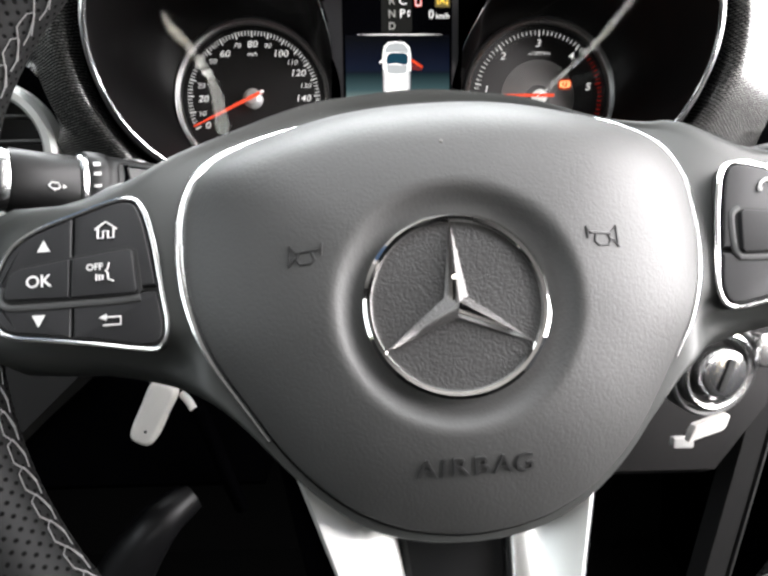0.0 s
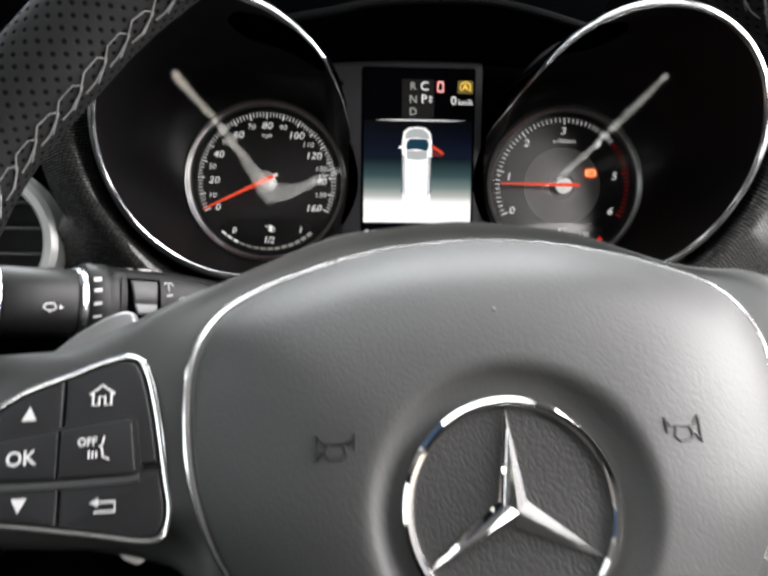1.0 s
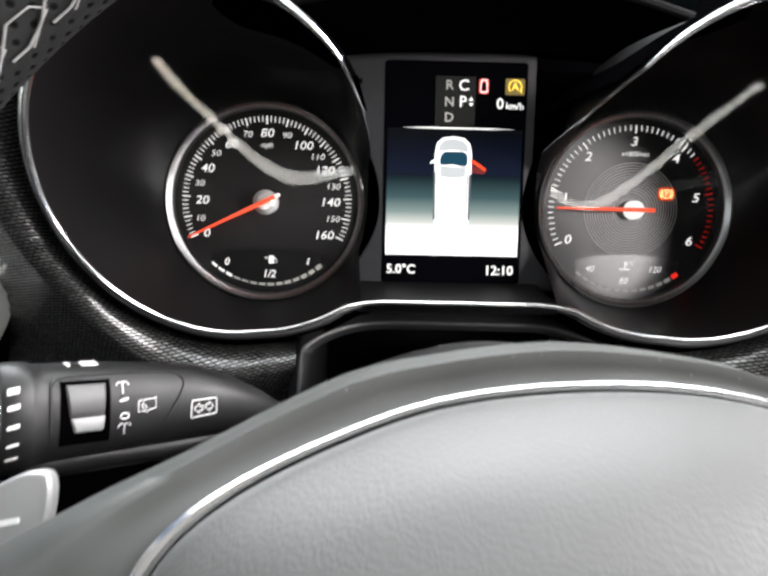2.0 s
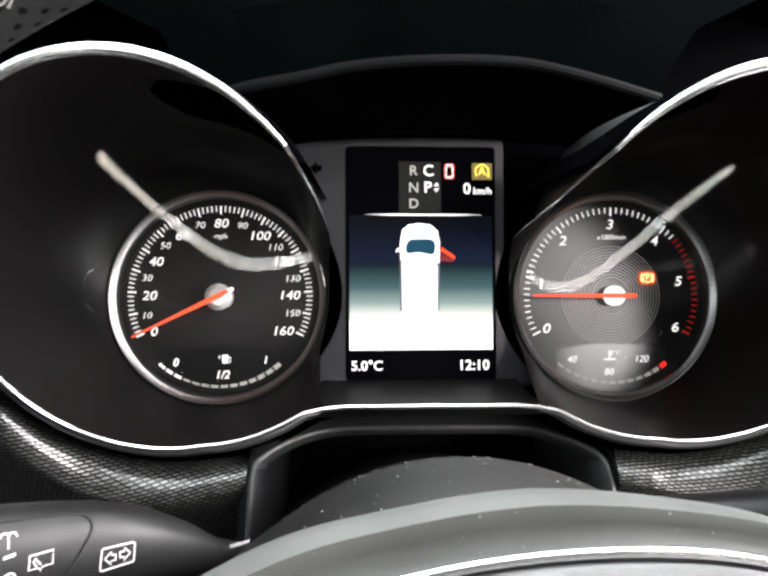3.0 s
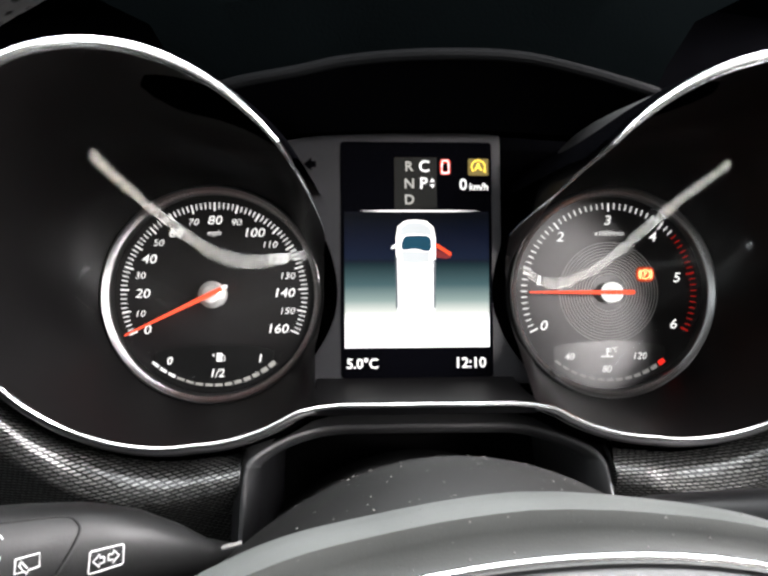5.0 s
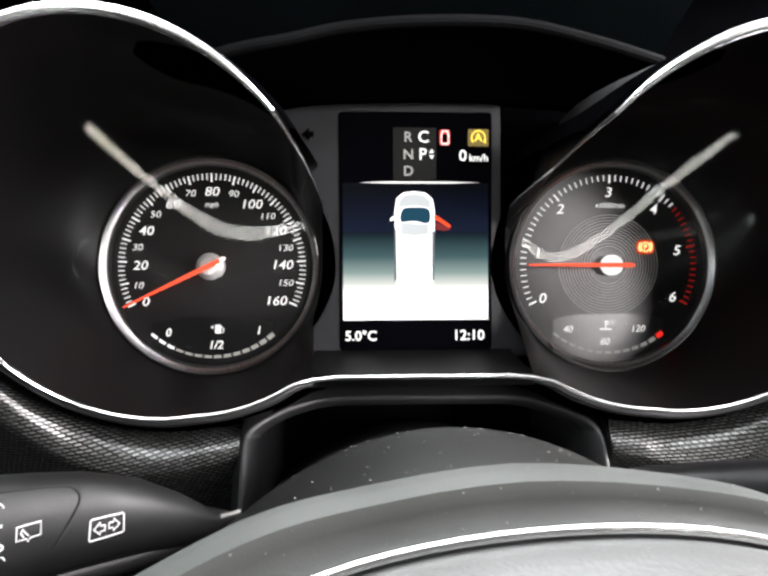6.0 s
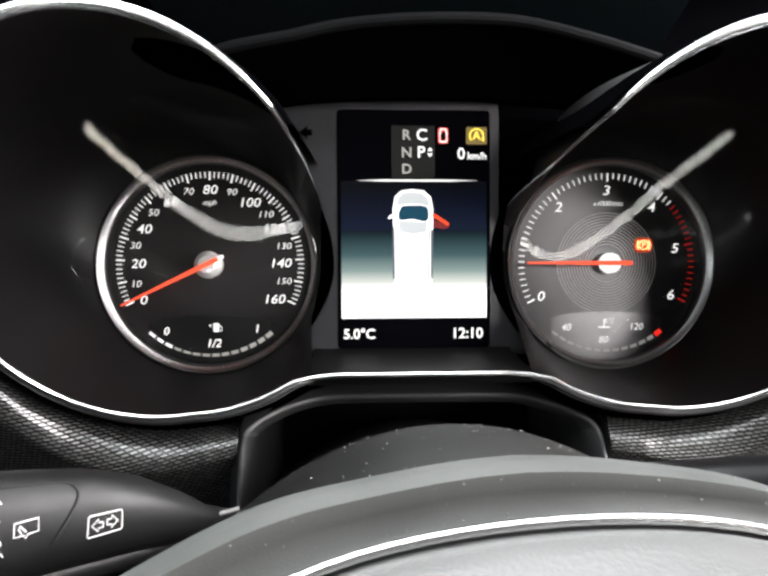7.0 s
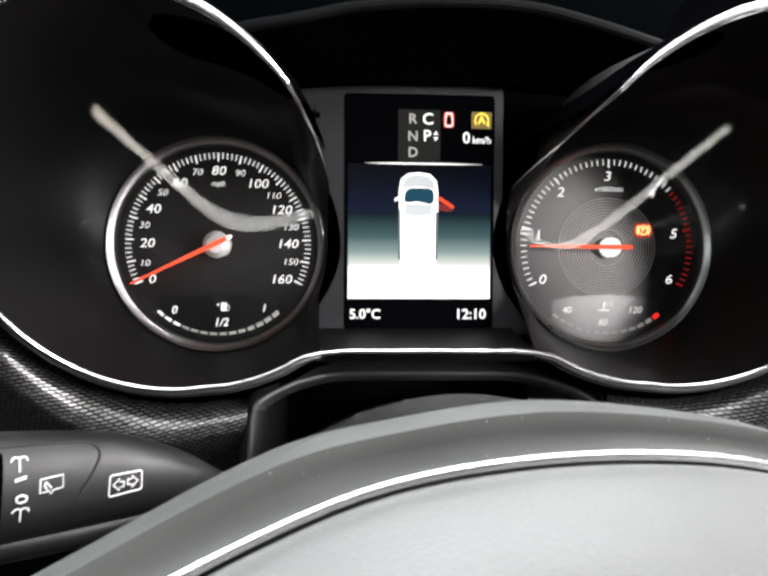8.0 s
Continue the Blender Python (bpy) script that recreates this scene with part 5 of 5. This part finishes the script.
part("minus_sign", plate(rounded(-0.0032, 0.0032, -0.0007, 0.0007, 0.0003), 0, 0.0003, 0, pose(-0.1325, 0.0515, -0.0620, 0, 0, 8)), ICON, paddle)
part("shift_paddle", plate(smooth_outline(mirror(PAD_OUT), 4), -0.0660, -0.0620, 0.0018), PADDLE, wheel, "satin silver shift paddle")

# ---- steering column cover ----
shroud = thing("column_cover", "dusty black plastic steering column cover", "column cover")


SHROUD = ((0.03, -0.092, 0.076), (-0.02, -0.0840, 0.079), (-0.060, -0.0752, 0.080), (-0.085, -0.0675, 0.081), (-0.105, -0.0600, 0.081), (-0.120, -0.0563, 0.081), (-0.135, -0.0567, 0.080), (-0.155, -0.0625, 0.078), (-0.175, -0.0720, 0.074), (-0.190, -0.0900, 0.066))
SHROUD_X = 0.0025


def shroud_top(x, y):
    """Height of the upper shell."""
    for (y0, z0, w0), (y1, z1, w1) in zip(SHROUD, SHROUD[1:]):
        if y >= y1:
            t = min(1, max(0, (y - y0) / (y1 - y0)))
            return z0 + (z1 - z0) * t - 5.2 * (x - SHROUD_X) ** 2
    return SHROUD[-1][1]


def upper_shell():
    return loft([[(SHROUD_X + w * (-1 + i / 12), y, z0 - 5.2 * (w * (-1 + i / 12)) ** 2) for i in range(25)] for y, z0, w in SHROUD], closed=False)


def lower_shell():
    return loft([[(SHROUD_X + s * w * k, y, z0 - 5.2 * w * w - d) for s, k, d in ((1, 0.995, 0.0006), (1, 0.97, 0.020), (1, 0.85, 0.045), (-1, 0.85, 0.045), (-1, 0.97, 0.020), (-1, 0.995, 0.0006))] for y, z0, w in SHROUD], cap=True)


part("upper_shell", upper_shell(), SHROUD_BLACK, shroud, "dusty black upper shell", smooth=50)
part("lower_shell", lower_shell(), SHROUD_BLACK, shroud, smooth=50)


# a reflection by the stalk's root, modelled as a bright bar
part("clip", sweep([(-0.0790, -0.1175, -0.0868), (-0.0757, -0.1180, -0.0858), (-0.0724, -0.1175, -0.0850)], 0.0008, 8), HUBWHITE, shroud, "bright bar standing in for a reflection at the edge")


def specks(count, seed, place, low, high):
    """Small grains of dust."""
    rng = random.Random(seed)
    bm = bmesh.new()
    for _ in range(count):
        p = place(rng)
        s = low + (high - low) * rng.random() ** 4
        a = [bm.verts.new(p + Vector((s * math.cos(i * 2.1 + s * 9e4), s * math.sin(i * 2.1 + s * 9e4), 0.0001))) for i in range(3)]
        tip = bm.verts.new(p + Vector((0, 0, s * 0.8)))
        for i in range(3):
            bm.faces.new((a[i], a[(i + 1) % 3], tip))
    return bm


def on_shroud(rng):
    x, y = rng.uniform(-0.055, 0.085), -0.030 - 0.150 * rng.random()
    return Vector((x, y, shroud_top(x, y)))


part("dust", specks(1000, 5, on_shroud, 0.00009, 0.00070), DUST, shroud, "pale dust specks")

top_faces = [f.center.copy() for f in hub_body.data.polygons if f.center.y > 0.058 and abs(f.center.x) < 0.08]
part("dust", specks(110, 8, lambda rng: rng.choice(top_faces) + Vector((rng.uniform(-0.0015, 0.0015), 0, 0)), 0.00010, 0.00042), DUST, wheel, "pale dust specks on the hub")

# ---- multi-function stalk on the left ----
A, B = Vector((-0.0862, -0.1248, -0.0815)), Vector((-0.1810, -0.2110, -0.0690))
e1 = (B - A).normalized()
e3 = Vector((0.10, -1.0, 0.16))
e3 = (e3 - e1 * e3.dot(e1)).normalized()
e2 = e3.cross(e1) if e3.cross(e1).z > 0 else e1.cross(e3)
STALK = Matrix((e1, e2, e3)).transposed().to_4x4()
STALK.translation = A - e3 * 0.0127
stalk = thing("control_stalk", "black wiper and indicator stalk with white symbols", "control stalk", PANEL @ STALK)


# along the stalk: place, half height, half depth, shift upwards
STALK_SIZES = ((-0.030, 0.0030, 0.006, -0.0120), (-0.011, 0.0057, 0.0095, -0.0083), (0.001, 0.00905, 0.0112, -0.00415), (0.014, 0.0119, 0.0121, -0.0007), (0.023, 0.01325, 0.0125, 0.00065), (0.031, 0.0143, 0.0127, 0.0015), (0.046, 0.0153, 0.0128, 0.0021), (0.063, 0.0161, 0.0127, 0.0025), (0.0798, 0.01635, 0.0125, 0.00235), (0.0828, 0.0164, 0.0124, 0.00235), (0.0842, 0.0172, 0.0133, 0.0023), (0.0860, 0.0174, 0.0136, 0.0023), (0.0925, 0.0172, 0.0134, 0.0023), (0.0935, 0.0160, 0.0125, 0.0023))
UP, OUT = 0.74, 0.80


def stalk_section(s, h, d, shift=0.0, n=32):
    out = []
    for i in range(n):
        a = 2 * math.pi * i / n
        c, w = math.cos(a), math.sin(a)
        out.append((s, shift + h * math.copysign(abs(w) ** UP, w), d * math.copysign(abs(c) ** OUT, c)))
    return out


def stalk_face(x, y):
    """Depth of the stalk's front skin."""
    for (x0, *low), (x1, *high) in zip(STALK_SIZES, STALK_SIZES[1:]):
        if x <= x1:
            t = min(1, max(0, (x - x0) / (x1 - x0)))
            h, d, shift = (p + (q - p) * t for p, q in zip(low, high))
            w = min(1, abs(y - shift) / h) ** (1 / UP)
            return d * (1 - w * w) ** (OUT / 2)
    return 0.0134


def drape(bm, lift=0.0):
    """Lays flat work on the stalk's skin."""
    for v in bm.verts:
        v.co.z += stalk_face(v.co.x, v.co.y) + lift
    return bm


part("stalk_body", loft([stalk_section(*q) for q in STALK_SIZES], cap=True), STALK_BLACK, stalk, smooth=50)
part("stalk_underside", loft([stalk_section(*q) for q in ((-0.020, 0.003, 0.004, -0.0125), (0.010, 0.0040, 0.0070, -0.0130), (0.040, 0.0046, 0.0080, -0.0138), (0.078, 0.0048, 0.0076, -0.0134), (0.088, 0.0036, 0.0060, -0.0120))], cap=True), BLACK, stalk, "smooth black underside of the stalk", smooth=50)
part("end_knob", loft([stalk_section(s, h, d, 0.0018) for s, h, d in ((0.0965, 0.0140, 0.0122), (0.0985, 0.0147, 0.0129), (0.1240, 0.0144, 0.0127), (0.1262, 0.0132, 0.0116))], cap=True), STALK_BLACK, stalk, "black turning end knob", smooth=50)
part("knob_ring", loft([stalk_section(s, h, d, 0.0018) for s, h, d in ((0.0930, 0.0150, 0.0129), (0.0938, 0.0158, 0.0137), (0.0958, 0.0158, 0.0137), (0.0968, 0.0150, 0.0129))], cap=True), SATIN_CHROME, stalk, "silver ring between knob and stalk")
part("knob_cap", loft([stalk_section(s, h, d, 0.0018) for s, h, d in ((0.1255, 0.0138, 0.0122), (0.1290, 0.0142, 0.0126), (0.1320, 0.0120, 0.0105))], cap=True), SATIN_CHROME, stalk, "silver cap on the end", smooth=50)
FIELD = spline([Vector((*p, 0)) for p in ((0.0797, -0.0060), (0.0798, 0.0032), (0.0797, 0.0110), (0.0786, 0.0138), (0.0750, 0.0148), (0.0640, 0.0150), (0.0494, 0.0147), (0.0400, 0.0140), (0.0371, 0.0126), (0.0362, 0.0100), (0.0385, 0.0054), (0.0421, -0.0003), (0.0440, -0.0030))], 8)
part("switch_field", sweep([(p.x, p.y, stalk_face(p.x, p.y) + 0.0001) for p in FIELD], lambda s: 0.00042 * smoothstep(0, 0.1, s) * smoothstep(0, 0.12, 1 - s) + 0.00005, 6), GAP, stalk, "dark joint round the switch field")


def rocker_well():
    steps = [-0.0068 + 0.0202 * i / 10 for i in range(11)]
    return loft([[(x, y, stalk_face(0.070, y) + z) for x, z in ((0.0620, -0.003), (0.0620, 0.0003), (0.0770, 0.0003), (0.0770, -0.003))] for y in steps], closed=False)


def rocker_skin(rows, x0, x1, taper):
    """A curved key, narrower towards its lower end; rows of height across and depth."""
    y0 = rows[-1][0]
    rings = []
    for y, z in rows:
        k = taper * (rows[0][0] - y) / (rows[0][0] - y0)
        base = stalk_face(0.070, y)
        rings.append([(x0 + 0.5 * k, y, base - 0.001), (x0 + 0.5 * k, y, base + z - 0.0005), (x0 + 0.0005 + 0.5 * k, y, base + z), (x1 - 0.0005 - k, y, base + z), (x1 - k, y, base + z - 0.0005), (x1 - k, y, base - 0.001)])
    return loft(rings, closed=False)


# no recess is cut: a black sheet on the skin gives its darkness
part("rocker_well", rocker_well(), MATT, stalk, "black sheet for the shaded recess round the rocker")
part("rocker", rocker_skin([(0.0122, 0.0003), (0.0119, 0.0008), (0.0100, 0.0010), (0.0080, 0.0011), (0.0060, 0.0011), (0.0040, 0.0010), (0.0022, 0.0007), (0.0017, 0.0004)], 0.0634, 0.0756, 0.0012), ROCKER, stalk, "grey two-way wiper rocker", smooth=40)
part("rocker_ledge", rocker_skin([(0.0017, 0.0004), (0.0014, 0.0007), (0.0000, 0.0010), (-0.0020, 0.0013), (-0.0026, 0.0012), (-0.0030, 0.0003)], 0.0636, 0.0742, 0.0014), LEDGE, stalk, "bright lower ledge of the rocker", smooth=40)


def stalk_icon(paths, x, y, r=0.00022, name="symbol", label="", shapes=()):
    # the stalk's own x runs to the left, so symbols are turned over
    m = Matrix.Translation((x, y, 0)) @ Matrix.Diagonal((-1, 1, 1, 1))
    bm = strokes(paths, m, r)
    for outline in shapes:
        plate([(x - px, y + py) for px, py in reversed(outline)], 0, 0.0003, 0, bm=bm)
    return part(name, drape(bm, 0.0001), ICON, stalk, label)


def arm(side, up):
    return [(0.0, 0.0012 * up), (0.0007 * side, 0.0017 * up), (0.0015 * side, 0.0016 * up), (0.0021 * side, 0.0006 * up)]


stalk_icon([arm(1, 1), arm(-1, 1), [(0.0, 0.0016), (0.0, -0.0022)]], 0.0580, 0.0104, label="white wiper symbol")
stalk_icon([[(-0.0014, -0.0003), (0.0014, 0.0003)], [(-0.0014, -0.0007), (0.0014, -0.0001)]], 0.0577, 0.0064)
stalk_icon([arm(1, 1), arm(-1, 1), [(0.0, 0.0014), (0.0, -0.0020)]], 0.0573, -0.0034, 0.00022, label="white washer and wiper symbol")
stalk_icon([[(1.5 * a, 1.1 * b + 0.0042) for a, b in disc(0.0009, 12)] + [(0.00135, 0.0042)]], 0.0573, -0.0034, 0.0003)
stalk_icon([[(-0.0030, 0.0015), (0.0030, 0.0021), (0.0030, -0.0014), (0.0004, -0.0018), (-0.0001, -0.0028), (-0.0006, -0.0019), (-0.0030, -0.0022), (-0.0030, 0.0015)], [(-0.0014, 0.0008), (-0.0020, -0.0002), (-0.0012, -0.0014)], [(-0.0016, 0.0006), (0.0000, -0.0012)]], 0.0498, 0.0038, 0.00024, label="white rear wiper symbol")
ARROW = ((0.0006, 0.0008), (0.0019, 0.0008), (0.0019, 0.0018), (0.0038, 0.0), (0.0019, -0.0018), (0.0019, -0.0008), (0.0006, -0.0008), (0.0006, 0.0008))
stalk_icon([[(-0.0048, 0.0024), (-0.0044, 0.0028), (0.0047, 0.0031), (0.0051, 0.0027), (0.0051, -0.0022), (0.0047, -0.0026), (-0.0046, -0.0034), (-0.0050, -0.0030), (-0.0048, 0.0024)]] + [[(sd * a, b + 0.0002 * sd) for a, b in ARROW] for sd in (1, -1)], 0.0287, 0.0007, 0.00028, label="white framed double arrow")
for y, h in ((0.0118, 0.0009), (0.0070, 0.0007), (0.0012, 0.0006), (-0.0043, 0.0004), (-0.0085, 0.0003)):
    stalk_icon([], 0.0900, y, shapes=[[(-0.0016, -h - 0.0003), (0.0016, -h + 0.0003), (0.0016, h + 0.0003), (-0.0016, h - 0.0003)]])
for x, half in ((0.0732, 0.0006), (0.0666, 0.0026), (0.0533, 0.0014)):
    part("symbol", plate(rounded(x - half, x + half, -0.0060, -0.0015, 0.0005), -0.0006, 0.0006, 0, Matrix.Translation((0, 0.0186 - 4.5 * max(0, 0.064 - x) ** 1.6, 0.0)) @ pose(0, 0, 0, -80) @ Matrix.Translation((0, 0, 0.0))), ICON, stalk, "small white mark on the top edge")
stalk_icon([[(-0.0030, 0.0002), (-0.0018, 0.0018), (0.0008, 0.0018), (0.0020, 0.0002), (0.0008, -0.0010), (-0.0016, -0.0010), (-0.0030, 0.0002)], [(-0.0006, -0.0010), (-0.0006, -0.0020)]], 0.1080, -0.0012, 0.0004, label="white washer symbol", shapes=[[(0.0030, -0.0006), (0.0046, 0.0002), (0.0030, 0.0012)]])

# ---- lever on the right of the column ----
A2, B2 = Vector((0.080, -0.105, -0.088)), Vector((0.205, -0.185, -0.058))
f1 = (B2 - A2).normalized()
f3 = Vector((-0.10, -1.0, 0.16))
f3 = (f3 - f1 * f3.dot(f1)).normalized()
f2 = f3.cross(f1) if f3.cross(f1).z > 0 else f1.cross(f3)
LEVER = Matrix((f1, f2, f3)).transposed().to_4x4()
LEVER.translation = A2
lever = thing("gear_lever", "black gear selector lever on the steering column", "gear lever", PANEL @ LEVER)
part("lever_arm", loft([stalk_section(*q) for q in ((-0.02, 0.008, 0.008), (0.0, 0.0110, 0.010), (0.04, 0.0120, 0.0105), (0.09, 0.0110, 0.0100), (0.135, 0.0105, 0.0095))], cap=True), BLACK, lever, smooth=50)
part("lever_tip", loft([stalk_section(*q) for q in ((0.134, 0.0112, 0.0100), (0.137, 0.0118, 0.0106), (0.148, 0.0115, 0.0104), (0.151, 0.0095, 0.009))], cap=True), SATIN_CHROME, lever, "silver tip", smooth=50)

# ---- round air vents at both ends of the gauges ----


def vent(side):
    x, y, z = (-0.272, -0.072, -0.045) if side < 0 else (0.312, -0.066, -0.045)
    ob = thing("air_vent", "round black air vent with a satin chrome ring", "air vent", PANEL @ facing(x, y, z), group="air vents")
    part("ring", turned([(0.0372, -0.006), (0.0380, 0.001), (0.0404, 0.0040), (0.0444, 0.0038), (0.0470, 0.0005), (0.0478, -0.010)], 72), SILVER, ob, "satin chrome ring")
    part("barrel", turned([(0.0400, -0.002), (0.0380, -0.008), (0.0370, -0.030), (0.0001, -0.032)], 48), GAP, ob)
    for i in range(4):
        h = -0.024 + 0.016 * i
        w = math.sqrt(0.0375 ** 2 - h * h)
        part("slat", plate(rounded(-w, w, -0.0008, 0.0008, 0.0004, 2), -0.016, -0.004, 0.0003, pose(0, h, 0)), SATIN, ob)
    return ob


for side in (-1, 1):
    vent(side)

# ---- ignition switch, pull tabs and pedals below ----
ign = thing("ignition_switch", "chrome ignition rotary switch in a silver surround", "ignition switch", PANEL @ facing(0.180, -0.142, -0.181) @ pose(0, 0, 0, 6, 10))
part("surround", turned([(0.0200, -0.012), (0.0200, 0.0), (0.0206, 0.0018), (0.0226, 0.0024), (0.0240, 0.0012), (0.0248, -0.012)], 64), SATIN_CHROME, ign, "silver ring")
part("cup", turned([(0.0202, 0.0), (0.0180, -0.006), (0.0001, -0.007)], 48), GAP, ign)
part("outer_ring", turned([(0.0262, -0.010), (0.0266, -0.0016), (0.0280, -0.0010), (0.0294, -0.0022), (0.0298, -0.014)], 64), SATIN, ign, "grey outer collar")
part("barrel", turned([(0.0150, -0.006), (0.0150, 0.003), (0.0142, 0.0052), (0.0120, 0.0060), (0.0001, 0.0062)], 48), TRIM, ign, "polished barrel")
part("key_slot", plate(rounded(-0.0024, 0.0024, -0.0105, 0.0105, 0.0022), 0.002, 0.0075, 0.0005, pose(0, 0, 0, 0, 0, -14)), GAP, ign, "dark slot")
part("marker", plate(rounded(-0.0024, 0.0024, -0.0012, 0.0012, 0.001), 0.0, 0.001, 0.0003, pose(0.0, -0.0172, -0.002)), HUBWHITE, ign)

bracket = thing("silver_bracket", "silver trim bar beside the ignition switch", "trim bar", PANEL @ facing(0.214, -0.140, -0.168))
part("bar", plate(rounded(-0.012, 0.06, -0.011, 0.009, 0.004), -0.004, 0.004, 0.0015), SATIN_CHROME, bracket)
part("bar_inlay", plate(rounded(-0.006, 0.055, -0.006, 0.004, 0.003), 0.0, 0.0042, 0.0003), BLACK, bracket)

tab = thing("release_tab", "light grey pull tab under the dash", "pull tab", PANEL @ facing(0.190, -0.118, -0.224, 18))
part("tab", plate([(-0.0150, -0.0052), (-0.0112, 0.0008), (-0.0080, 0.0038), (0.0120, 0.0046), (0.0150, 0.0030), (0.0108, -0.0030), (0.0080, -0.0048)], -0.003, 0.003, 0.0012), BEIGE, tab)
tab2 = thing("release_tab", "small grey button under the dash", "pull tab", PANEL @ facing(0.182, -0.105, -0.240))
part("tab", plate(rounded(-0.007, 0.007, -0.0035, 0.0035, 0.002), -0.003, 0.002, 0.001), PRINTGREY, tab2)

handle = thing("bonnet_lever", "white plastic bonnet release lever below the dash", "lever", PANEL @ facing(-0.1655, -0.100, -0.2145, -26))
part("grip", plate(smooth_outline([(-0.0078, -0.0165), (0.0, -0.0205), (0.0078, -0.0165), (0.0088, 0.004), (0.0076, 0.022), (-0.0076, 0.022), (-0.0088, 0.004)], 5), -0.005, 0.004, 0.003), BEIGE, handle, smooth=60)
part("pin", plate(disc(0.0010, 10), 0.0, 0.0046, 0.0, pose(0.001, -0.010, 0)), GAP, handle)

wiring = thing("cable_loom", "black cable loom with a shiny sleeve under the dash", "cable")
part("loom", sweep(spline([(-0.150, -0.085, -0.200), (-0.138, -0.095, -0.212), (-0.128, -0.100, -0.232), (-0.122, -0.090, -0.262), (-0.120, -0.060, -0.300)], 6), 0.005, 10), MATT, wiring, smooth=60)
part("sleeve", sweep(spline([(-0.148, -0.093, -0.203), (-0.143, -0.097, -0.206), (-0.139, -0.100, -0.211)], 5), 0.0026, 8), BEIGE, wiring, smooth=60)

# knee panels and footwell
knee = thing("knee_panel", "dark grey knee panel sloping under the dash", "panel", kind="structure")
part("knee_left", loft([[(-0.30, -0.085, -0.180), (-0.40, -0.085, -0.180)], [(-0.205, -0.085, -0.180), (-0.30, -0.085, -0.270)], [(-0.207, -0.070, -0.186), (-0.295, -0.070, -0.276)], [(-0.21, 0.0, -0.20), (-0.29, 0.0, -0.29)]], closed=False), TRIMGREY, knee)
part("tunnel", sweep(spline([(-0.285, 0.03, -0.48), (-0.245, 0.03, -0.405), (-0.215, 0.03, -0.362), (-0.190, 0.05, -0.345)], 8), lambda s: 0.030 - 0.016 * s, 16), BLACK, knee, smooth=60)
part("side_post", loft([[(x + dx, y, z) for dx, y in ((-0.014, -0.040), (-0.011, -0.056), (0.002, -0.060), (0.0035, -0.052), (0.0055, -0.060), (0.012, -0.054), (0.015, -0.040))] for x, z in ((0.226, -0.45), (0.2445, -0.370), (0.2655, -0.270), (0.285, -0.17))], closed=True), TRIMGREY, knee)
# board added to keep the door lamp's light out of the footwell
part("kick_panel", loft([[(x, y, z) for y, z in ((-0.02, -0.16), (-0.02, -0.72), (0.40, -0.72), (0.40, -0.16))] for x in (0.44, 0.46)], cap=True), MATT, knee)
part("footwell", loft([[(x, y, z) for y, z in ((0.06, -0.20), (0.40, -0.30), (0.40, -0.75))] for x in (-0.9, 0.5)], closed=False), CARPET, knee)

for side in (-1, 1):
    pane = part("cover_glass", cover(side), COVER, cluster, "clear bent gauge glass", smooth=80)
    if sum(f.normal.y for f in pane.data.polygons) > 0:
        pane.data.flip_normals()
    pane.visible_shadow = False
